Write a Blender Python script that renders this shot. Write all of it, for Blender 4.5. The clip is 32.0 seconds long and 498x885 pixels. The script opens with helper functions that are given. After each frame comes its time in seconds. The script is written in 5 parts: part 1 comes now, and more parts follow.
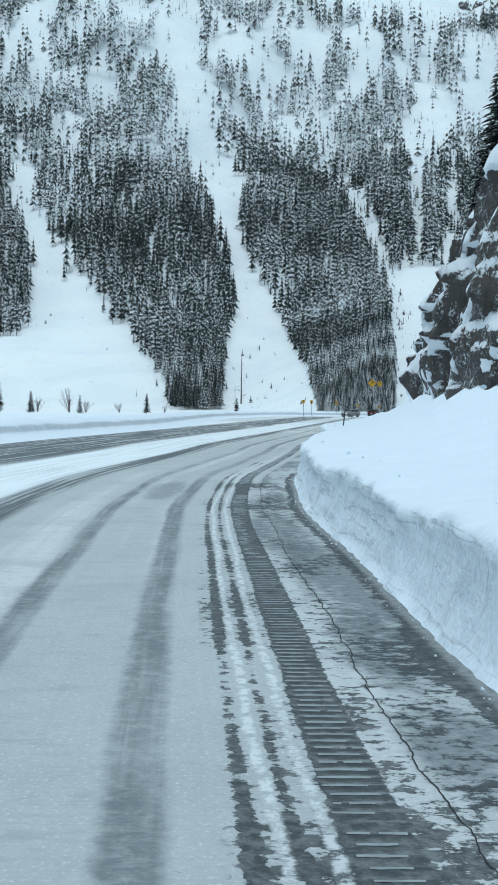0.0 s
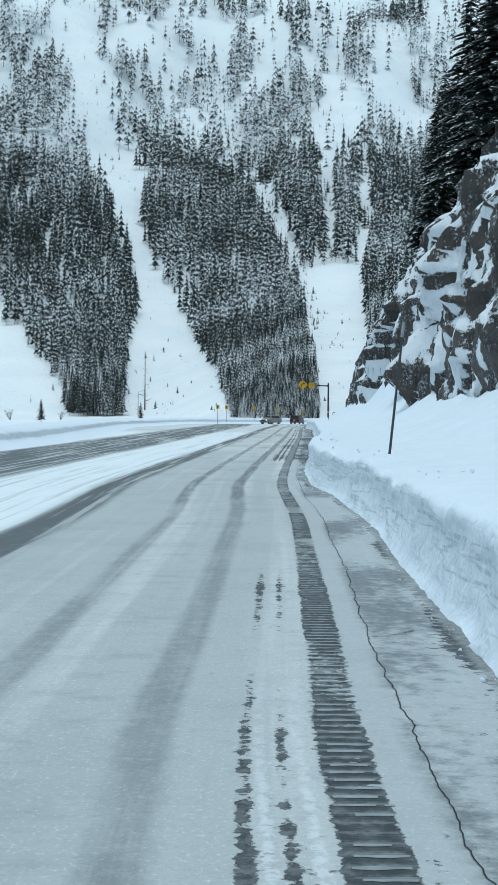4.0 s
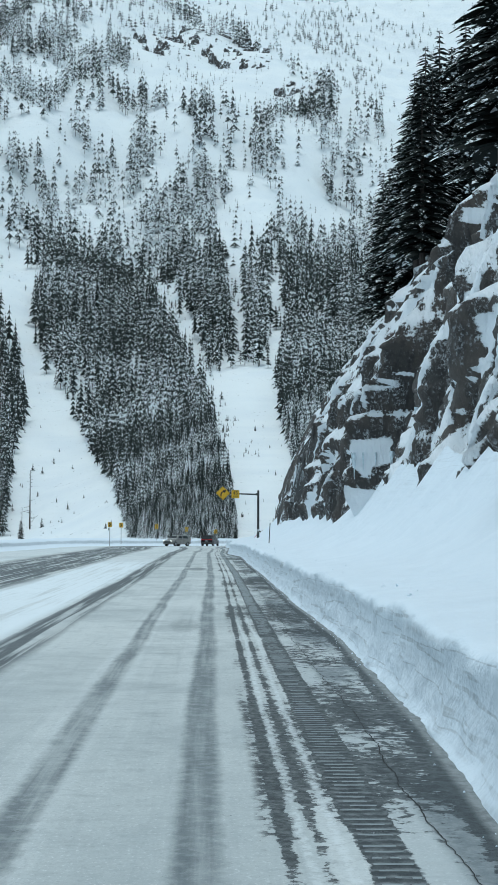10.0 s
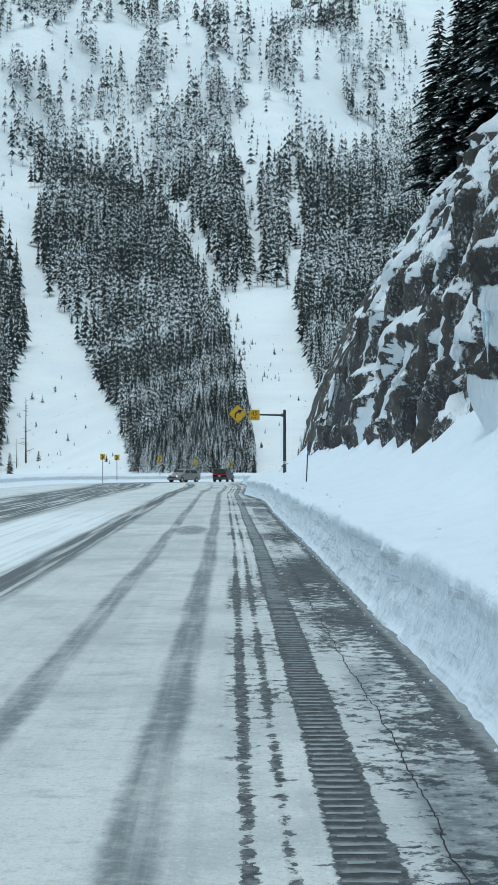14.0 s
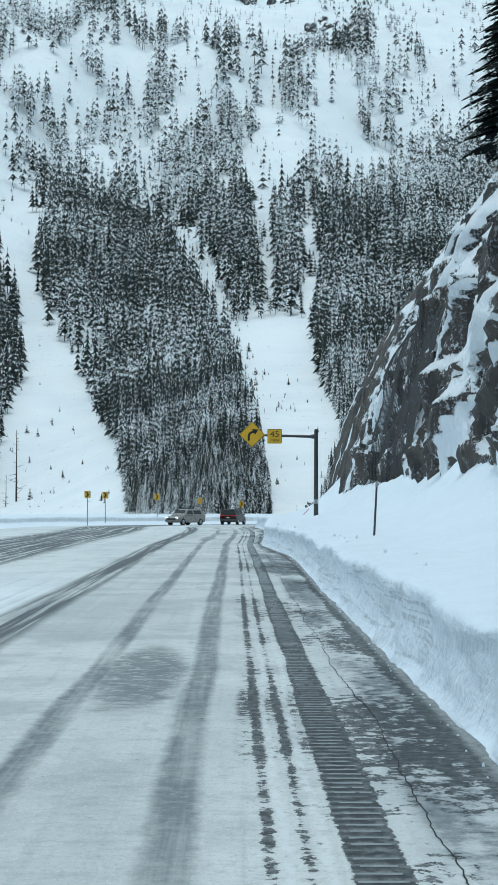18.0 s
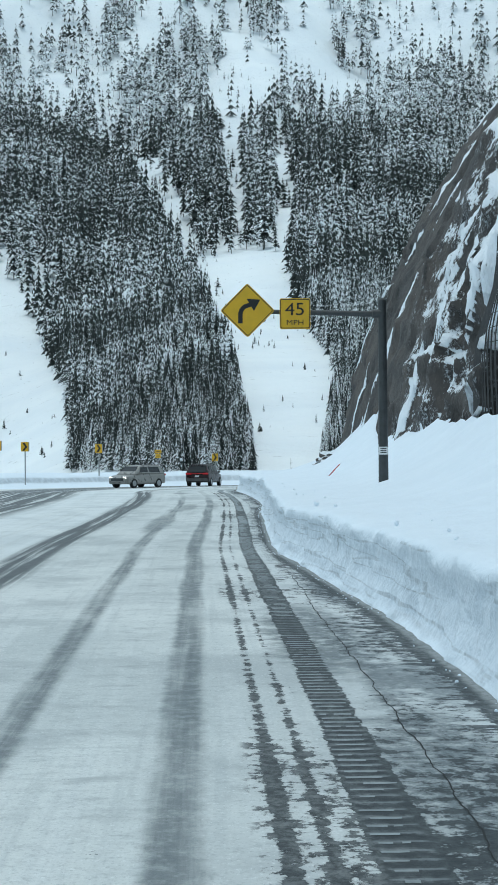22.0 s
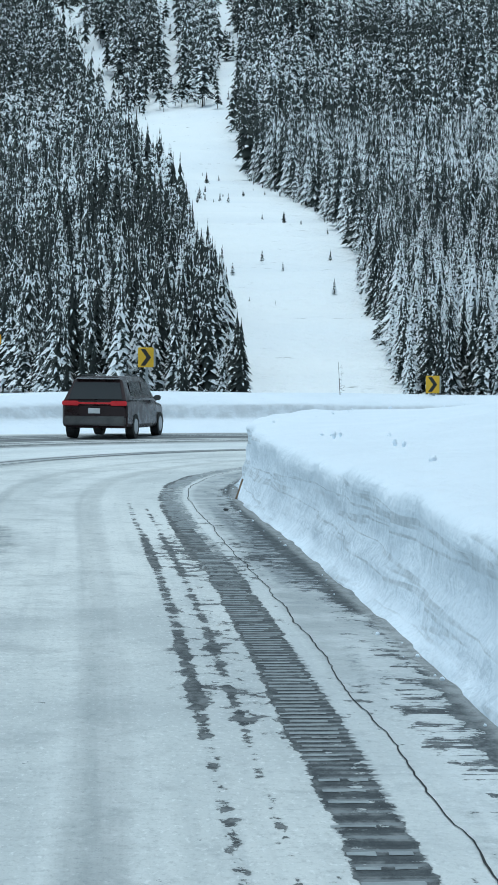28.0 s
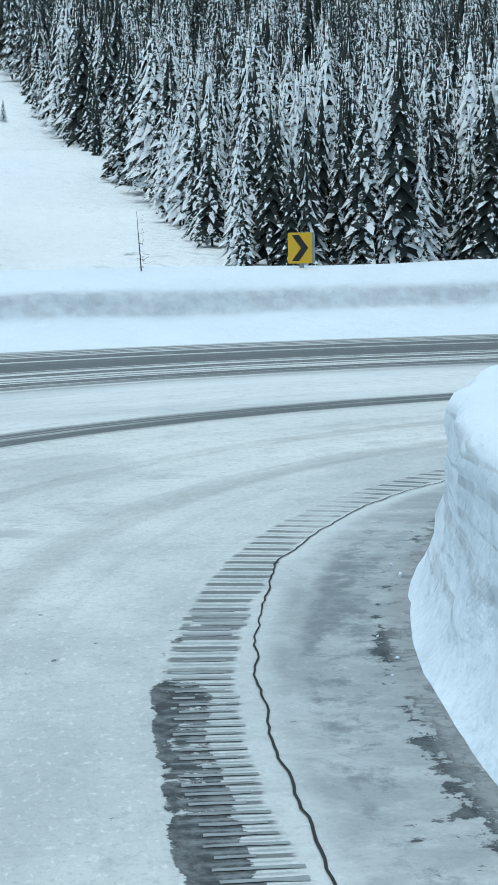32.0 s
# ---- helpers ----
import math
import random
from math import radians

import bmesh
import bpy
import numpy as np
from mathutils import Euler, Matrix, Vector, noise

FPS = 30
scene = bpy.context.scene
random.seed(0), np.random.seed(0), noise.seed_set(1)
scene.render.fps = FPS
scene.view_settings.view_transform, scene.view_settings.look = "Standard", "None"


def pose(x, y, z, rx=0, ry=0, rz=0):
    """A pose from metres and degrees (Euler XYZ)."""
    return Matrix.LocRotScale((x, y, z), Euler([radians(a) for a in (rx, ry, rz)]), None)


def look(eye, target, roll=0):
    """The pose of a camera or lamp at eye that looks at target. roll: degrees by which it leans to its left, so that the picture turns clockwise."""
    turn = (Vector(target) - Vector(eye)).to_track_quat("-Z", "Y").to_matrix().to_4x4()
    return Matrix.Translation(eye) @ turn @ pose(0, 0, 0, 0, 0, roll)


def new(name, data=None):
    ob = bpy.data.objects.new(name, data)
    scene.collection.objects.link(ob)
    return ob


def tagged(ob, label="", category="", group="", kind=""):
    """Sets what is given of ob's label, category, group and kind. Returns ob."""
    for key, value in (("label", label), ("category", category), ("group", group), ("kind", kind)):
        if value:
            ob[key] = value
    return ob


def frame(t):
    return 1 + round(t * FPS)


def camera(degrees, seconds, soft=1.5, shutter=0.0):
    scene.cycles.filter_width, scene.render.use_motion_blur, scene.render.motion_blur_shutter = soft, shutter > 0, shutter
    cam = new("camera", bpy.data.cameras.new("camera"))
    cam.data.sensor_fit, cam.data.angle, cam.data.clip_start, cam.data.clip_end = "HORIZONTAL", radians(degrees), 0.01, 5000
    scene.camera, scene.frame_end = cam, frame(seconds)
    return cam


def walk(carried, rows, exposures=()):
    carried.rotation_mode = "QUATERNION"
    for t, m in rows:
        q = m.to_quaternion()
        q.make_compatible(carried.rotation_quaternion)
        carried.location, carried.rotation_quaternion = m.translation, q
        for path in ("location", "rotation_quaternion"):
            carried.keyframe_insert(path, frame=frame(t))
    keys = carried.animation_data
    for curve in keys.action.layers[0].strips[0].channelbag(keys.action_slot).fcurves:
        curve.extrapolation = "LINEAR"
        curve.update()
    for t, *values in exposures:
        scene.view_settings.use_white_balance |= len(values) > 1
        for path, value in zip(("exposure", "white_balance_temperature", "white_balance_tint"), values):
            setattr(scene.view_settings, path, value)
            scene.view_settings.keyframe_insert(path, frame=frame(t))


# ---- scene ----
# The drive: seconds, place, heading to the right of +y, pitch and lean in degrees.
PATH = (
    (0.0, 8.10, -392.85, 2.30, -4.09, -0.94, 0.68),
    (0.5, 7.29, -385.36, 2.30, -3.54, -0.83, 0.27),
    (1.0, 6.46, -377.90, 2.30, -3.14, -0.74, 0.16),
    (1.5, 5.65, -370.42, 2.30, -2.89, -0.72, 0.24),
    (2.0, 4.89, -362.99, 2.30, -2.69, -0.70, 0.28),
    (2.5, 4.18, -355.62, 2.30, -2.48, -0.72, 0.39),
    (3.0, 3.54, -348.25, 2.30, -2.23, -0.74, 0.54),
    (3.5, 2.94, -340.87, 2.30, -1.83, -0.78, 0.55),
    (5.5, 2.25, -309.67, 2.30, -1.18, -0.53, 0.16),
    (6.0, 1.83, -302.02, 2.30, -1.03, -0.26, 0.07),
    (6.5, 1.52, -294.45, 2.30, -0.78, 0.55, -0.23),
    (7.0, 1.28, -287.00, 2.30, -0.73, 1.84, -0.75),
    (7.5, 1.04, -279.57, 2.30, -0.62, 2.74, -0.98),
    (8.0, 0.82, -271.97, 2.30, -0.31, 3.12, -0.91),
    (8.5, 0.62, -264.28, 2.30, 0.06, 3.05, -0.72),
    (9.0, 0.48, -256.61, 2.30, 0.36, 2.73, -0.64),
    (9.5, 0.39, -249.01, 2.30, 0.60, 2.45, -0.31),
    (10.0, 0.34, -241.55, 2.30, 0.89, 2.26, 0.20),
    (10.5, 0.37, -234.24, 2.30, 1.14, 2.16, 0.44),
    (11.0, 0.43, -227.02, 2.30, 1.15, 2.26, 0.44),
    (11.5, 0.49, -219.84, 2.30, 0.99, 2.35, 0.53),
    (12.0, 0.58, -212.68, 2.30, 0.81, 2.19, 0.26),
    (12.5, 0.69, -205.40, 2.30, 0.75, 1.80, -0.07),
    (13.0, 0.76, -197.89, 2.30, 0.67, 1.43, -0.38),
    (13.5, 0.76, -190.21, 2.30, 0.50, 1.03, -0.36),
    (14.0, 0.76, -182.47, 2.30, 0.46, 0.56, -0.08),
    (14.5, 0.77, -174.87, 2.30, 0.86, 0.04, 0.32),
    (16.5, 0.95, -149.22, 2.30, 0.76, -1.23, 1.23),
    (17.0, 0.85, -144.14, 2.30, 0.50, -0.23, 0.99),
    (17.5, 0.75, -139.11, 2.30, 0.32, 0.67, 0.58),
    (18.0, 0.67, -133.49, 2.30, 0.20, 1.56, 0.06),
    (18.5, 0.60, -126.88, 2.30, 0.17, 1.85, -0.12),
    (19.0, 0.55, -119.16, 2.30, 0.24, 1.92, -0.04),
    (19.5, 0.51, -110.50, 2.30, 0.43, 1.72, 0.14),
    (20.0, 0.45, -101.29, 2.30, 0.66, 1.37, 0.25),
    (20.5, 0.42, -91.92, 2.30, 0.90, 0.91, -0.02),
    (21.0, 0.35, -82.49, 2.30, 1.09, 0.49, -0.21),
    (21.5, 0.31, -72.92, 2.30, 1.13, 0.28, -0.27),
    (22.0, 0.22, -63.26, 2.30, 1.01, 0.37, -0.47),
    (22.5, 0.15, -53.63, 2.30, 0.67, 0.65, -0.62),
    (23.0, 0.10, -44.06, 2.30, 0.27, 0.92, -0.62),
    (23.5, 0.00, -35.40, 2.30, 0.06, 1.00, -0.36),
    (24.0, -0.10, -26.60, 2.30, 0.02, 0.97, 0.19),
    (24.5, -0.21, -17.20, 2.30, -0.07, 0.99, 0.66),
    (26.5, 0.42, 24.57, 2.30, 0.87, -0.58, -0.06),
    (27.0, 0.36, 34.70, 2.30, 1.41, -0.93, 0.22),
    (27.5, 0.32, 44.61, 2.30, 2.05, -1.41, 0.15),
    (28.0, 0.33, 53.85, 2.30, 2.92, -2.14, 0.40),
    (28.5, 0.38, 61.74, 2.30, 3.72, -3.06, 0.25),
    (29.0, 0.41, 68.27, 2.30, 4.42, -4.16, -0.06),
    (29.5, 0.37, 73.51, 2.30, 5.09, -5.31, -0.16),
    (30.0, 0.35, 77.91, 2.30, 6.05, -6.47, -0.37),
    (30.5, 0.27, 81.27, 2.30, 7.28, -7.09, -0.61),
    (31.0, 0.03, 83.80, 2.30, 9.25, -7.16, -0.76),
    (31.5, -0.27, 85.74, 2.30, 11.24, -6.69, -0.92),
    (32.0, -0.57, 87.38, 2.30, 13.27, -6.02, -0.92),
)


def bend(y):
    """Sideways shift of the straight road: it comes in from the right on a long bend."""
    return float(np.interp(y, (-520, -400, -377, -364, -350, -341, -336, -322, -285, -274, -263, -250, -196, -116, -84, -45, -5, 5, 20, 50, 67, 77, 86),
                           (26.0, 8.6, 6.1, 4.87, 3.5, 2.72, 2.4, 1.5, 0.96, 0.63, 0.3, 0.17, 0.12, 0.12, 0.0, -0.09, -0.27, -0.15, 0.0, 0.2, 0.05, -0.09, -0.4)))


def plan_y(y):
    """The cliff's own measure along the road."""
    return y - float(np.interp(y, (-330, -140, -60, 0, 80), (17, 15, 5, 3, -12)))


def aim(x, y, z, turn, up, lean):
    a, b = radians(turn), radians(up)
    way = Vector((math.sin(a) * math.cos(b), math.cos(a) * math.cos(b), math.sin(b)))
    eye = Vector((x, y, z))
    return look(eye, eye + way, lean)


cam = camera(12.58, 32.0, soft=1.25)
walk(cam, [(row[0], aim(*row[1:])) for row in PATH], exposures=((0.0, -0.04, 5860, 3), (4.0, -0.04, 5880, 3), (7.0, -0.12, 5990, 3), (13.0, -0.08, 5960, 3), (20.0, -0.02, 5970, 3), (26.0, 0.0, 5950, 3), (28.0, 0.09, 5800, 3), (29.0, 0.12, 5750, 3), (31.0, 0.03, 5750, 3), (32.0, 0.12, 5830, 3)))

# ---- light: a bright overcast winter sky ----
world = bpy.data.worlds.new("overcast_sky")
scene.world = world
world.use_nodes = True
wn = world.node_tree.nodes
sky = wn.new("ShaderNodeTexSky")
sky.sky_type = "NISHITA"
sky.sun_disc = False
sky.sun_elevation = radians(80)
sky.sun_rotation = radians(258)
sky.air_density, sky.dust_density, sky.ozone_density = 1.0, 6.0, 1.0
veil = wn.new("ShaderNodeMixRGB")
veil.inputs[0].default_value = 0.75
veil.inputs[2].default_value = (6.6, 8.1, 8.8, 1)
world.node_tree.links.new(sky.outputs[0], veil.inputs[1])
world.node_tree.links.new(veil.outputs[0], wn["Background"].inputs[0])
wn["Background"].inputs[1].default_value = 0.10

sun_data = bpy.data.lights.new("sun", "SUN")
sun_data.energy, sun_data.angle, sun_data.color = 0.9, radians(25), (1.0, 0.97, 0.92)
sun = new("sun", sun_data)
sun.matrix_world = look((0, 0, 100), (14, 3, 0))


# ---- materials ----
def material(name):
    m = bpy.data.materials.new(name)
    m.use_nodes = True
    return m, m.node_tree.nodes, m.node_tree.links, m.node_tree.nodes["Principled BSDF"]



def noise_node(nodes, links, vec, scale, detail=4.0, rough=0.55):
    n = nodes.new("ShaderNodeTexNoise")
    n.inputs["Scale"].default_value, n.inputs["Detail"].default_value, n.inputs["Roughness"].default_value = scale, detail, rough
    if vec is not None:
        links.new(vec, n.inputs["Vector"])
    return n.outputs["Fac"]


def calc(nodes, links, op, a, b=None, c=None, clamp=False):
    n = nodes.new("ShaderNodeMath")
    n.operation, n.use_clamp = op, clamp
    for i, x in enumerate((a, b, c)):
        if x is None:
            continue
        if isinstance(x, (int, float)):
            n.inputs[i].default_value = x
        else:
            links.new(x, n.inputs[i])
    return n.outputs[0]


def step_map(nodes, links, x, lo, hi, a=0.0, b=1.0):
    n = nodes.new("ShaderNodeMapRange")
    n.interpolation_type = "SMOOTHSTEP"
    links.new(x, n.inputs[0])
    for i, v in enumerate((lo, hi, a, b)):
        n.inputs[i + 1].default_value = v
    return n.outputs[0]


def mix(nodes, links, fac, a, b):
    n = nodes.new("ShaderNodeMixRGB")
    for i, x in enumerate((fac, a, b)):
        if isinstance(x, (int, float)):
            n.inputs[i].default_value = x
        elif isinstance(x, tuple):
            n.inputs[i].default_value = (*x, 1)
        else:
            links.new(x, n.inputs[i])
    return n.outputs[0]


def bump(nodes, links, height, shader, strength=0.3, distance=0.05):
    n = nodes.new("ShaderNodeBump")
    n.inputs["Strength"].default_value, n.inputs["Distance"].default_value = strength, distance
    links.new(height, n.inputs["Height"])
    links.new(n.outputs[0], shader.inputs["Normal"])


def plain(name, colour, rough=0.5, metal=0.0, grain=0.0, scale=8.0):
    m, n, l, b = material(name)
    b.inputs["Roughness"].default_value, b.inputs["Metallic"].default_value = rough, metal
    if grain:
        tc = n.new("ShaderNodeTexCoord")
        f = noise_node(n, l, tc.outputs["Object"], scale, 5)
        dark = tuple(c * (1 - grain) for c in colour)
        light = tuple(min(1, c * (1 + grain * 0.5)) for c in colour)
        l.new(mix(n, l, step_map(n, l, f, 0.3, 0.7), dark, light), b.inputs["Base Color"])
        l.new(step_map(n, l, f, 0.3, 0.7, max(0, rough - 0.1), min(1, rough + 0.1)), b.inputs["Roughness"])
    else:
        b.inputs["Base Color"].default_value = (*colour, 1)
    return m


def snow_material(name, tint=(0.78, 0.855, 0.93), dirt=0.10, lumps=0.9):
    m, n, l, b = material(name)
    tc = n.new("ShaderNodeTexCoord")
    p = tc.outputs["Object"]
    big, fine = noise_node(n, l, p, 0.35, 4), noise_node(n, l, p, 7.0, 6)
    c = mix(n, l, step_map(n, l, big, 0.35, 0.7), tint, tuple(x * 0.93 for x in tint))
    c = mix(n, l, step_map(n, l, fine, 0.62, 0.78, 0, dirt), c, (0.42, 0.45, 0.47))
    l.new(c, b.inputs["Base Color"])
    b.inputs["Roughness"].default_value = 0.75
    h = calc(n, l, "ADD", calc(n, l, "MULTIPLY", noise_node(n, l, p, 1.6, 4), 0.8), calc(n, l, "MULTIPLY", fine, 0.25))
    bump(n, l, h, b, lumps, 0.12)
    return m


def slope_material():
    """Wind-packed mountain snow with brush tips and stones showing through."""
    m, n, l, b = material("mountain_snow")
    tc = n.new("ShaderNodeTexCoord")
    p = tc.outputs["Object"]
    big, mid, fine = noise_node(n, l, p, 0.03, 5), noise_node(n, l, p, 0.16, 6, 0.65), noise_node(n, l, p, 0.75, 4, 0.7)
    c = mix(n, l, step_map(n, l, big, 0.35, 0.7), (0.84, 0.88, 0.90), (0.77, 0.82, 0.86))
    tips = calc(n, l, "MULTIPLY", step_map(n, l, fine, 0.60, 0.68), step_map(n, l, mid, 0.50, 0.62, 0, 0.7))
    l.new(mix(n, l, tips, c, (0.16, 0.17, 0.16)), b.inputs["Base Color"])
    b.inputs["Roughness"].default_value = 0.8
    bump(n, l, calc(n, l, "ADD", mid, calc(n, l, "MULTIPLY", fine, 0.3)), b, 0.7, 2.0)
    return m


def bank_material(name, soil_shade=0.0):
    """Ploughed snow: clean on top, layered and dirty on the cut face."""
    m, n, l, b = material(name)
    tc = n.new("ShaderNodeTexCoord")
    geo = n.new("ShaderNodeNewGeometry")
    up = n.new("ShaderNodeSeparateXYZ")
    l.new(geo.outputs["Normal"], up.inputs[0])
    mp = n.new("ShaderNodeMapping")
    mp.inputs["Scale"].default_value = (0.3, 0.06, 2.6)
    l.new(tc.outputs["Object"], mp.inputs[0])
    layers = noise_node(n, l, mp.outputs[0], 1.3, 4, 0.45)
    mp2 = n.new("ShaderNodeMapping")
    mp2.inputs["Scale"].default_value = (1.0, 1.0, 0.7)
    l.new(tc.outputs["Object"], mp2.inputs[0])
    drips = noise_node(n, l, mp2.outputs[0], 3.0, 5)
    face = step_map(n, l, up.outputs[2], 0.75, 0.35)
    thin = step_map(n, l, calc(n, l, "ABSOLUTE", calc(n, l, "SUBTRACT", layers, 0.53)), 0.03, 0.004, 0, 0.7)
    grime = calc(n, l, "MULTIPLY", face, calc(n, l, "MAXIMUM", thin, step_map(n, l, layers, 0.58, 0.74, 0, 0.6)))
    grime = calc(n, l, "MULTIPLY", grime, step_map(n, l, drips, 0.38, 0.6, 0.25, 0.8))
    mp3 = n.new("ShaderNodeMapping")
    mp3.inputs["Scale"].default_value = (5.0, 5.0, 0.9)
    l.new(tc.outputs["Object"], mp3.inputs[0])
    runs = calc(n, l, "MULTIPLY", step_map(n, l, noise_node(n, l, mp3.outputs[0], 1.2, 5, 0.7), 0.60, 0.70, 0, 0.75), step_map(n, l, noise_node(n, l, tc.outputs["Object"], 0.35, 3), 0.45, 0.6))
    grime = calc(n, l, "MAXIMUM", grime, calc(n, l, "MULTIPLY", face, runs))
    if soil_shade:
        # Greys the steep sides: dirt, and the shade of the less lit face.
        steep = step_map(n, l, up.outputs[2], 0.93, 0.75)
        grime = calc(n, l, "MAXIMUM", grime, calc(n, l, "MULTIPLY", steep, step_map(n, l, drips, 0.35, 0.62, soil_shade * 0.5, soil_shade)))
    clean = mix(n, l, noise_node(n, l, tc.outputs["Object"], 0.8, 4), (0.78, 0.855, 0.93), (0.68, 0.76, 0.84))
    l.new(mix(n, l, grime, clean, (0.33, 0.37, 0.40)), b.inputs["Base Color"])
    b.inputs["Roughness"].default_value = 0.7
    h = calc(n, l, "ADD", noise_node(n, l, tc.outputs["Object"], 2.2, 7, 0.6), calc(n, l, "ADD", calc(n, l, "MULTIPLY", layers, 0.4), calc(n, l, "MULTIPLY", noise_node(n, l, tc.outputs["Object"], 0.7, 5, 0.6), 1.2)))
    bump(n, l, h, b, 0.7, 0.15)
    return m


# Wet patches on the lane: place across and along, half sizes, depth of tone.
STAINS = ((-0.75, -102.5, 0.62, 6.0, 0.9), (-1.5, 17.0, 0.45, 12.0, 0.75), (-1.3, 36.0, 0.4, 4.0, 0.5), (-1.4, 82.0, 0.5, 3.5, 0.75), (-0.9, 42.0, 0.4, 7.0, 0.6), (0.2, 44.0, 0.3, 8.0, 0.4), (-0.45, -186.0, 0.4, 4.0, 0.4), (2.1, -51.0, 0.75, 9.0, 1.0), (1.7, -34.0, 0.7, 6.0, 0.95), (2.4, -74.0, 0.5, 10.0, 0.85), (2.4, -108.0, 0.4, 8.0, 0.8), (2.4, -178.0, 0.45, 18.0, 0.85), (2.0, -352.0, 0.6, 7.0, 0.9), (2.3, -371.0, 0.5, 4.0, 0.9), (-0.6, -332.0, 0.5, 7.0, 0.6))
# Bare stretches of the rumble strip in the snowy part.
BARE = ((-292.0, -281.5), (-278.5, -268.0), (-265.0, -254.5), (-251.6, -240.5), (-238.4, -226.0))


RUMBLE = 0.305


def road_material():
    """Packed snow over wet asphalt; the map's u runs across the road and v along it, in metres."""
    m, n, l, b = material("packed_snow_road")
    uv = n.new("ShaderNodeUVMap")
    sep = n.new("ShaderNodeSeparateXYZ")
    l.new(uv.outputs[0], sep.inputs[0])
    u, v = sep.outputs[0], sep.outputs[1]

    def stretched(su, sv, scale, detail=5, rough=0.6):
        c = n.new("ShaderNodeCombineXYZ")
        l.new(calc(n, l, "MULTIPLY", u, su), c.inputs[0])
        l.new(calc(n, l, "MULTIPLY", v, sv), c.inputs[1])
        return noise_node(n, l, c.outputs[0], scale, detail, rough)

    wobble = calc(n, l, "MULTIPLY", calc(n, l, "SUBTRACT", stretched(0.2, 1.0, 0.06, 2), 0.5), 0.28)
    uu = calc(n, l, "ADD", u, wobble)
    ragged = calc(n, l, "MULTIPLY", calc(n, l, "SUBTRACT", stretched(3.0, 1.8, 1.4, 6, 0.7), 0.5), 0.55)
    ur = calc(n, l, "ADD", uu, ragged)

    def band(x, centre, half, soft):
        d = calc(n, l, "ABSOLUTE", calc(n, l, "SUBTRACT", x, centre))
        return step_map(n, l, d, half + soft, half - soft)

    un = calc(n, l, "ADD", uu, calc(n, l, "MULTIPLY", ragged, 0.28))
    foot = n.new("ShaderNodeAttribute")
    foot.attribute_name = "to_bank"
    foot = foot.outputs["Fac"]

    def along(y):
        near = S < BEND_S + 8
        return float(np.interp(y, AXIS[:, 1][near], S[near]))

    def zone(y0, y1, soft=8.0):
        a = step_map(n, l, v, along(y0) - soft, along(y0) + soft)
        return calc(n, l, "MULTIPLY", a, step_map(n, l, v, along(y1) + soft, along(y1) - soft))

    def top(*xs):
        out = xs[0]
        for x in xs[1:]:
            out = calc(n, l, "MAXIMUM", out, x)
        return out

    def mul(*xs):
        out = xs[0]
        for x in xs[1:]:
            out = calc(n, l, "MULTIPLY", out, x)
        return out

    speck = stretched(5.0, 2.6, 1.6, 5, 0.7)
    blotch = stretched(1.0, 0.22, 0.8, 5)
    cross = stretched(1.1, 1.3, 1.1, 6, 0.68)
    dash = stretched(2.6, 1.7, 1.7, 7, 0.74)
    streak = stretched(7.0, 0.10, 0.9, 6, 0.6)
    # Wet stretches; -118 to -8 also paints in the shadow at the bank's foot.
    soak_shade = top(mul(zone(-430, -322), 0.8), mul(zone(-226, -126, 4), 1.3), mul(zone(-118, -8, 6), 0.85), mul(zone(-18, 64), 0.75), mul(zone(64, 98, 4), 0.36))
    snowy = zone(-300, -230, 5)
    ut = calc(n, l, "ADD", uu, calc(n, l, "MULTIPLY", ragged, 0.34))
    tone = calc(n, l, "ADD", calc(n, l, "MULTIPLY", blotch, 0.6), calc(n, l, "MULTIPLY", streak, 0.5))
    t1 = mul(band(ut, -1.38, 0.16, 0.07), step_map(n, l, tone, 0.42, 0.64, 0.35, 1), step_map(n, l, dash, 0.34, 0.56, 0.6, 1))
    t2 = mul(band(ut, 0.07, 0.18, 0.07), step_map(n, l, tone, 0.40, 0.62, 0.45, 1), step_map(n, l, dash, 0.34, 0.56, 0.6, 1))
    fade = step_map(n, l, v, along(52), along(72), 1, 0.3)
    tracks = mul(top(t1, t2), fade, step_map(n, l, zone(-325, -275), 0, 1, 1, 0.65))
    ribs = stretched(1.5, 2.6, 2.2, 6, 0.7)
    faint = mul(band(uu, -0.65, 0.4, 0.4), step_map(n, l, cross, 0.50, 0.70, 0, 0.5))
    def peak(centre, half, soft, gain):
        return calc(n, l, "MULTIPLY", band(u, centre, half, soft), gain)

    form = top(mul(top(peak(0.74, 0.06, 0.05, 0.39), peak(0.99, 0.05, 0.05, 0.35)), step_map(n, l, v, along(86), along(95), 1, 0.1)), mul(peak(1.43, 0.19, 0.06, 0.62), step_map(n, l, v, along(74), along(84), 1, 0)), mul(peak(1.33, 0.15, 0.06, 0.60), step_map(n, l, v, along(74), along(84)), step_map(n, l, v, along(98.2), along(101), 1, 0.45)), calc(n, l, "MULTIPLY", mul(band(u, 1.2, 0.34, 0.08), zone(58, 96, 3)), 0.16), step_map(n, l, u, 0.65, 2.5, 0.08, 0.20))
    near_bank = calc(n, l, "MULTIPLY", step_map(n, l, foot, 0.36, 0.02), 0.58)
    form = calc(n, l, "MAXIMUM", form, near_bank)
    lapping = mul(step_map(n, l, foot, 0.80, 0.10), step_map(n, l, stretched(0.9, 5.5, 1.1, 6, 0.68), 0.46, 0.55), zone(-60, 101, 10))
    form = calc(n, l, "MAXIMUM", form, calc(n, l, "MULTIPLY", lapping, 0.56))
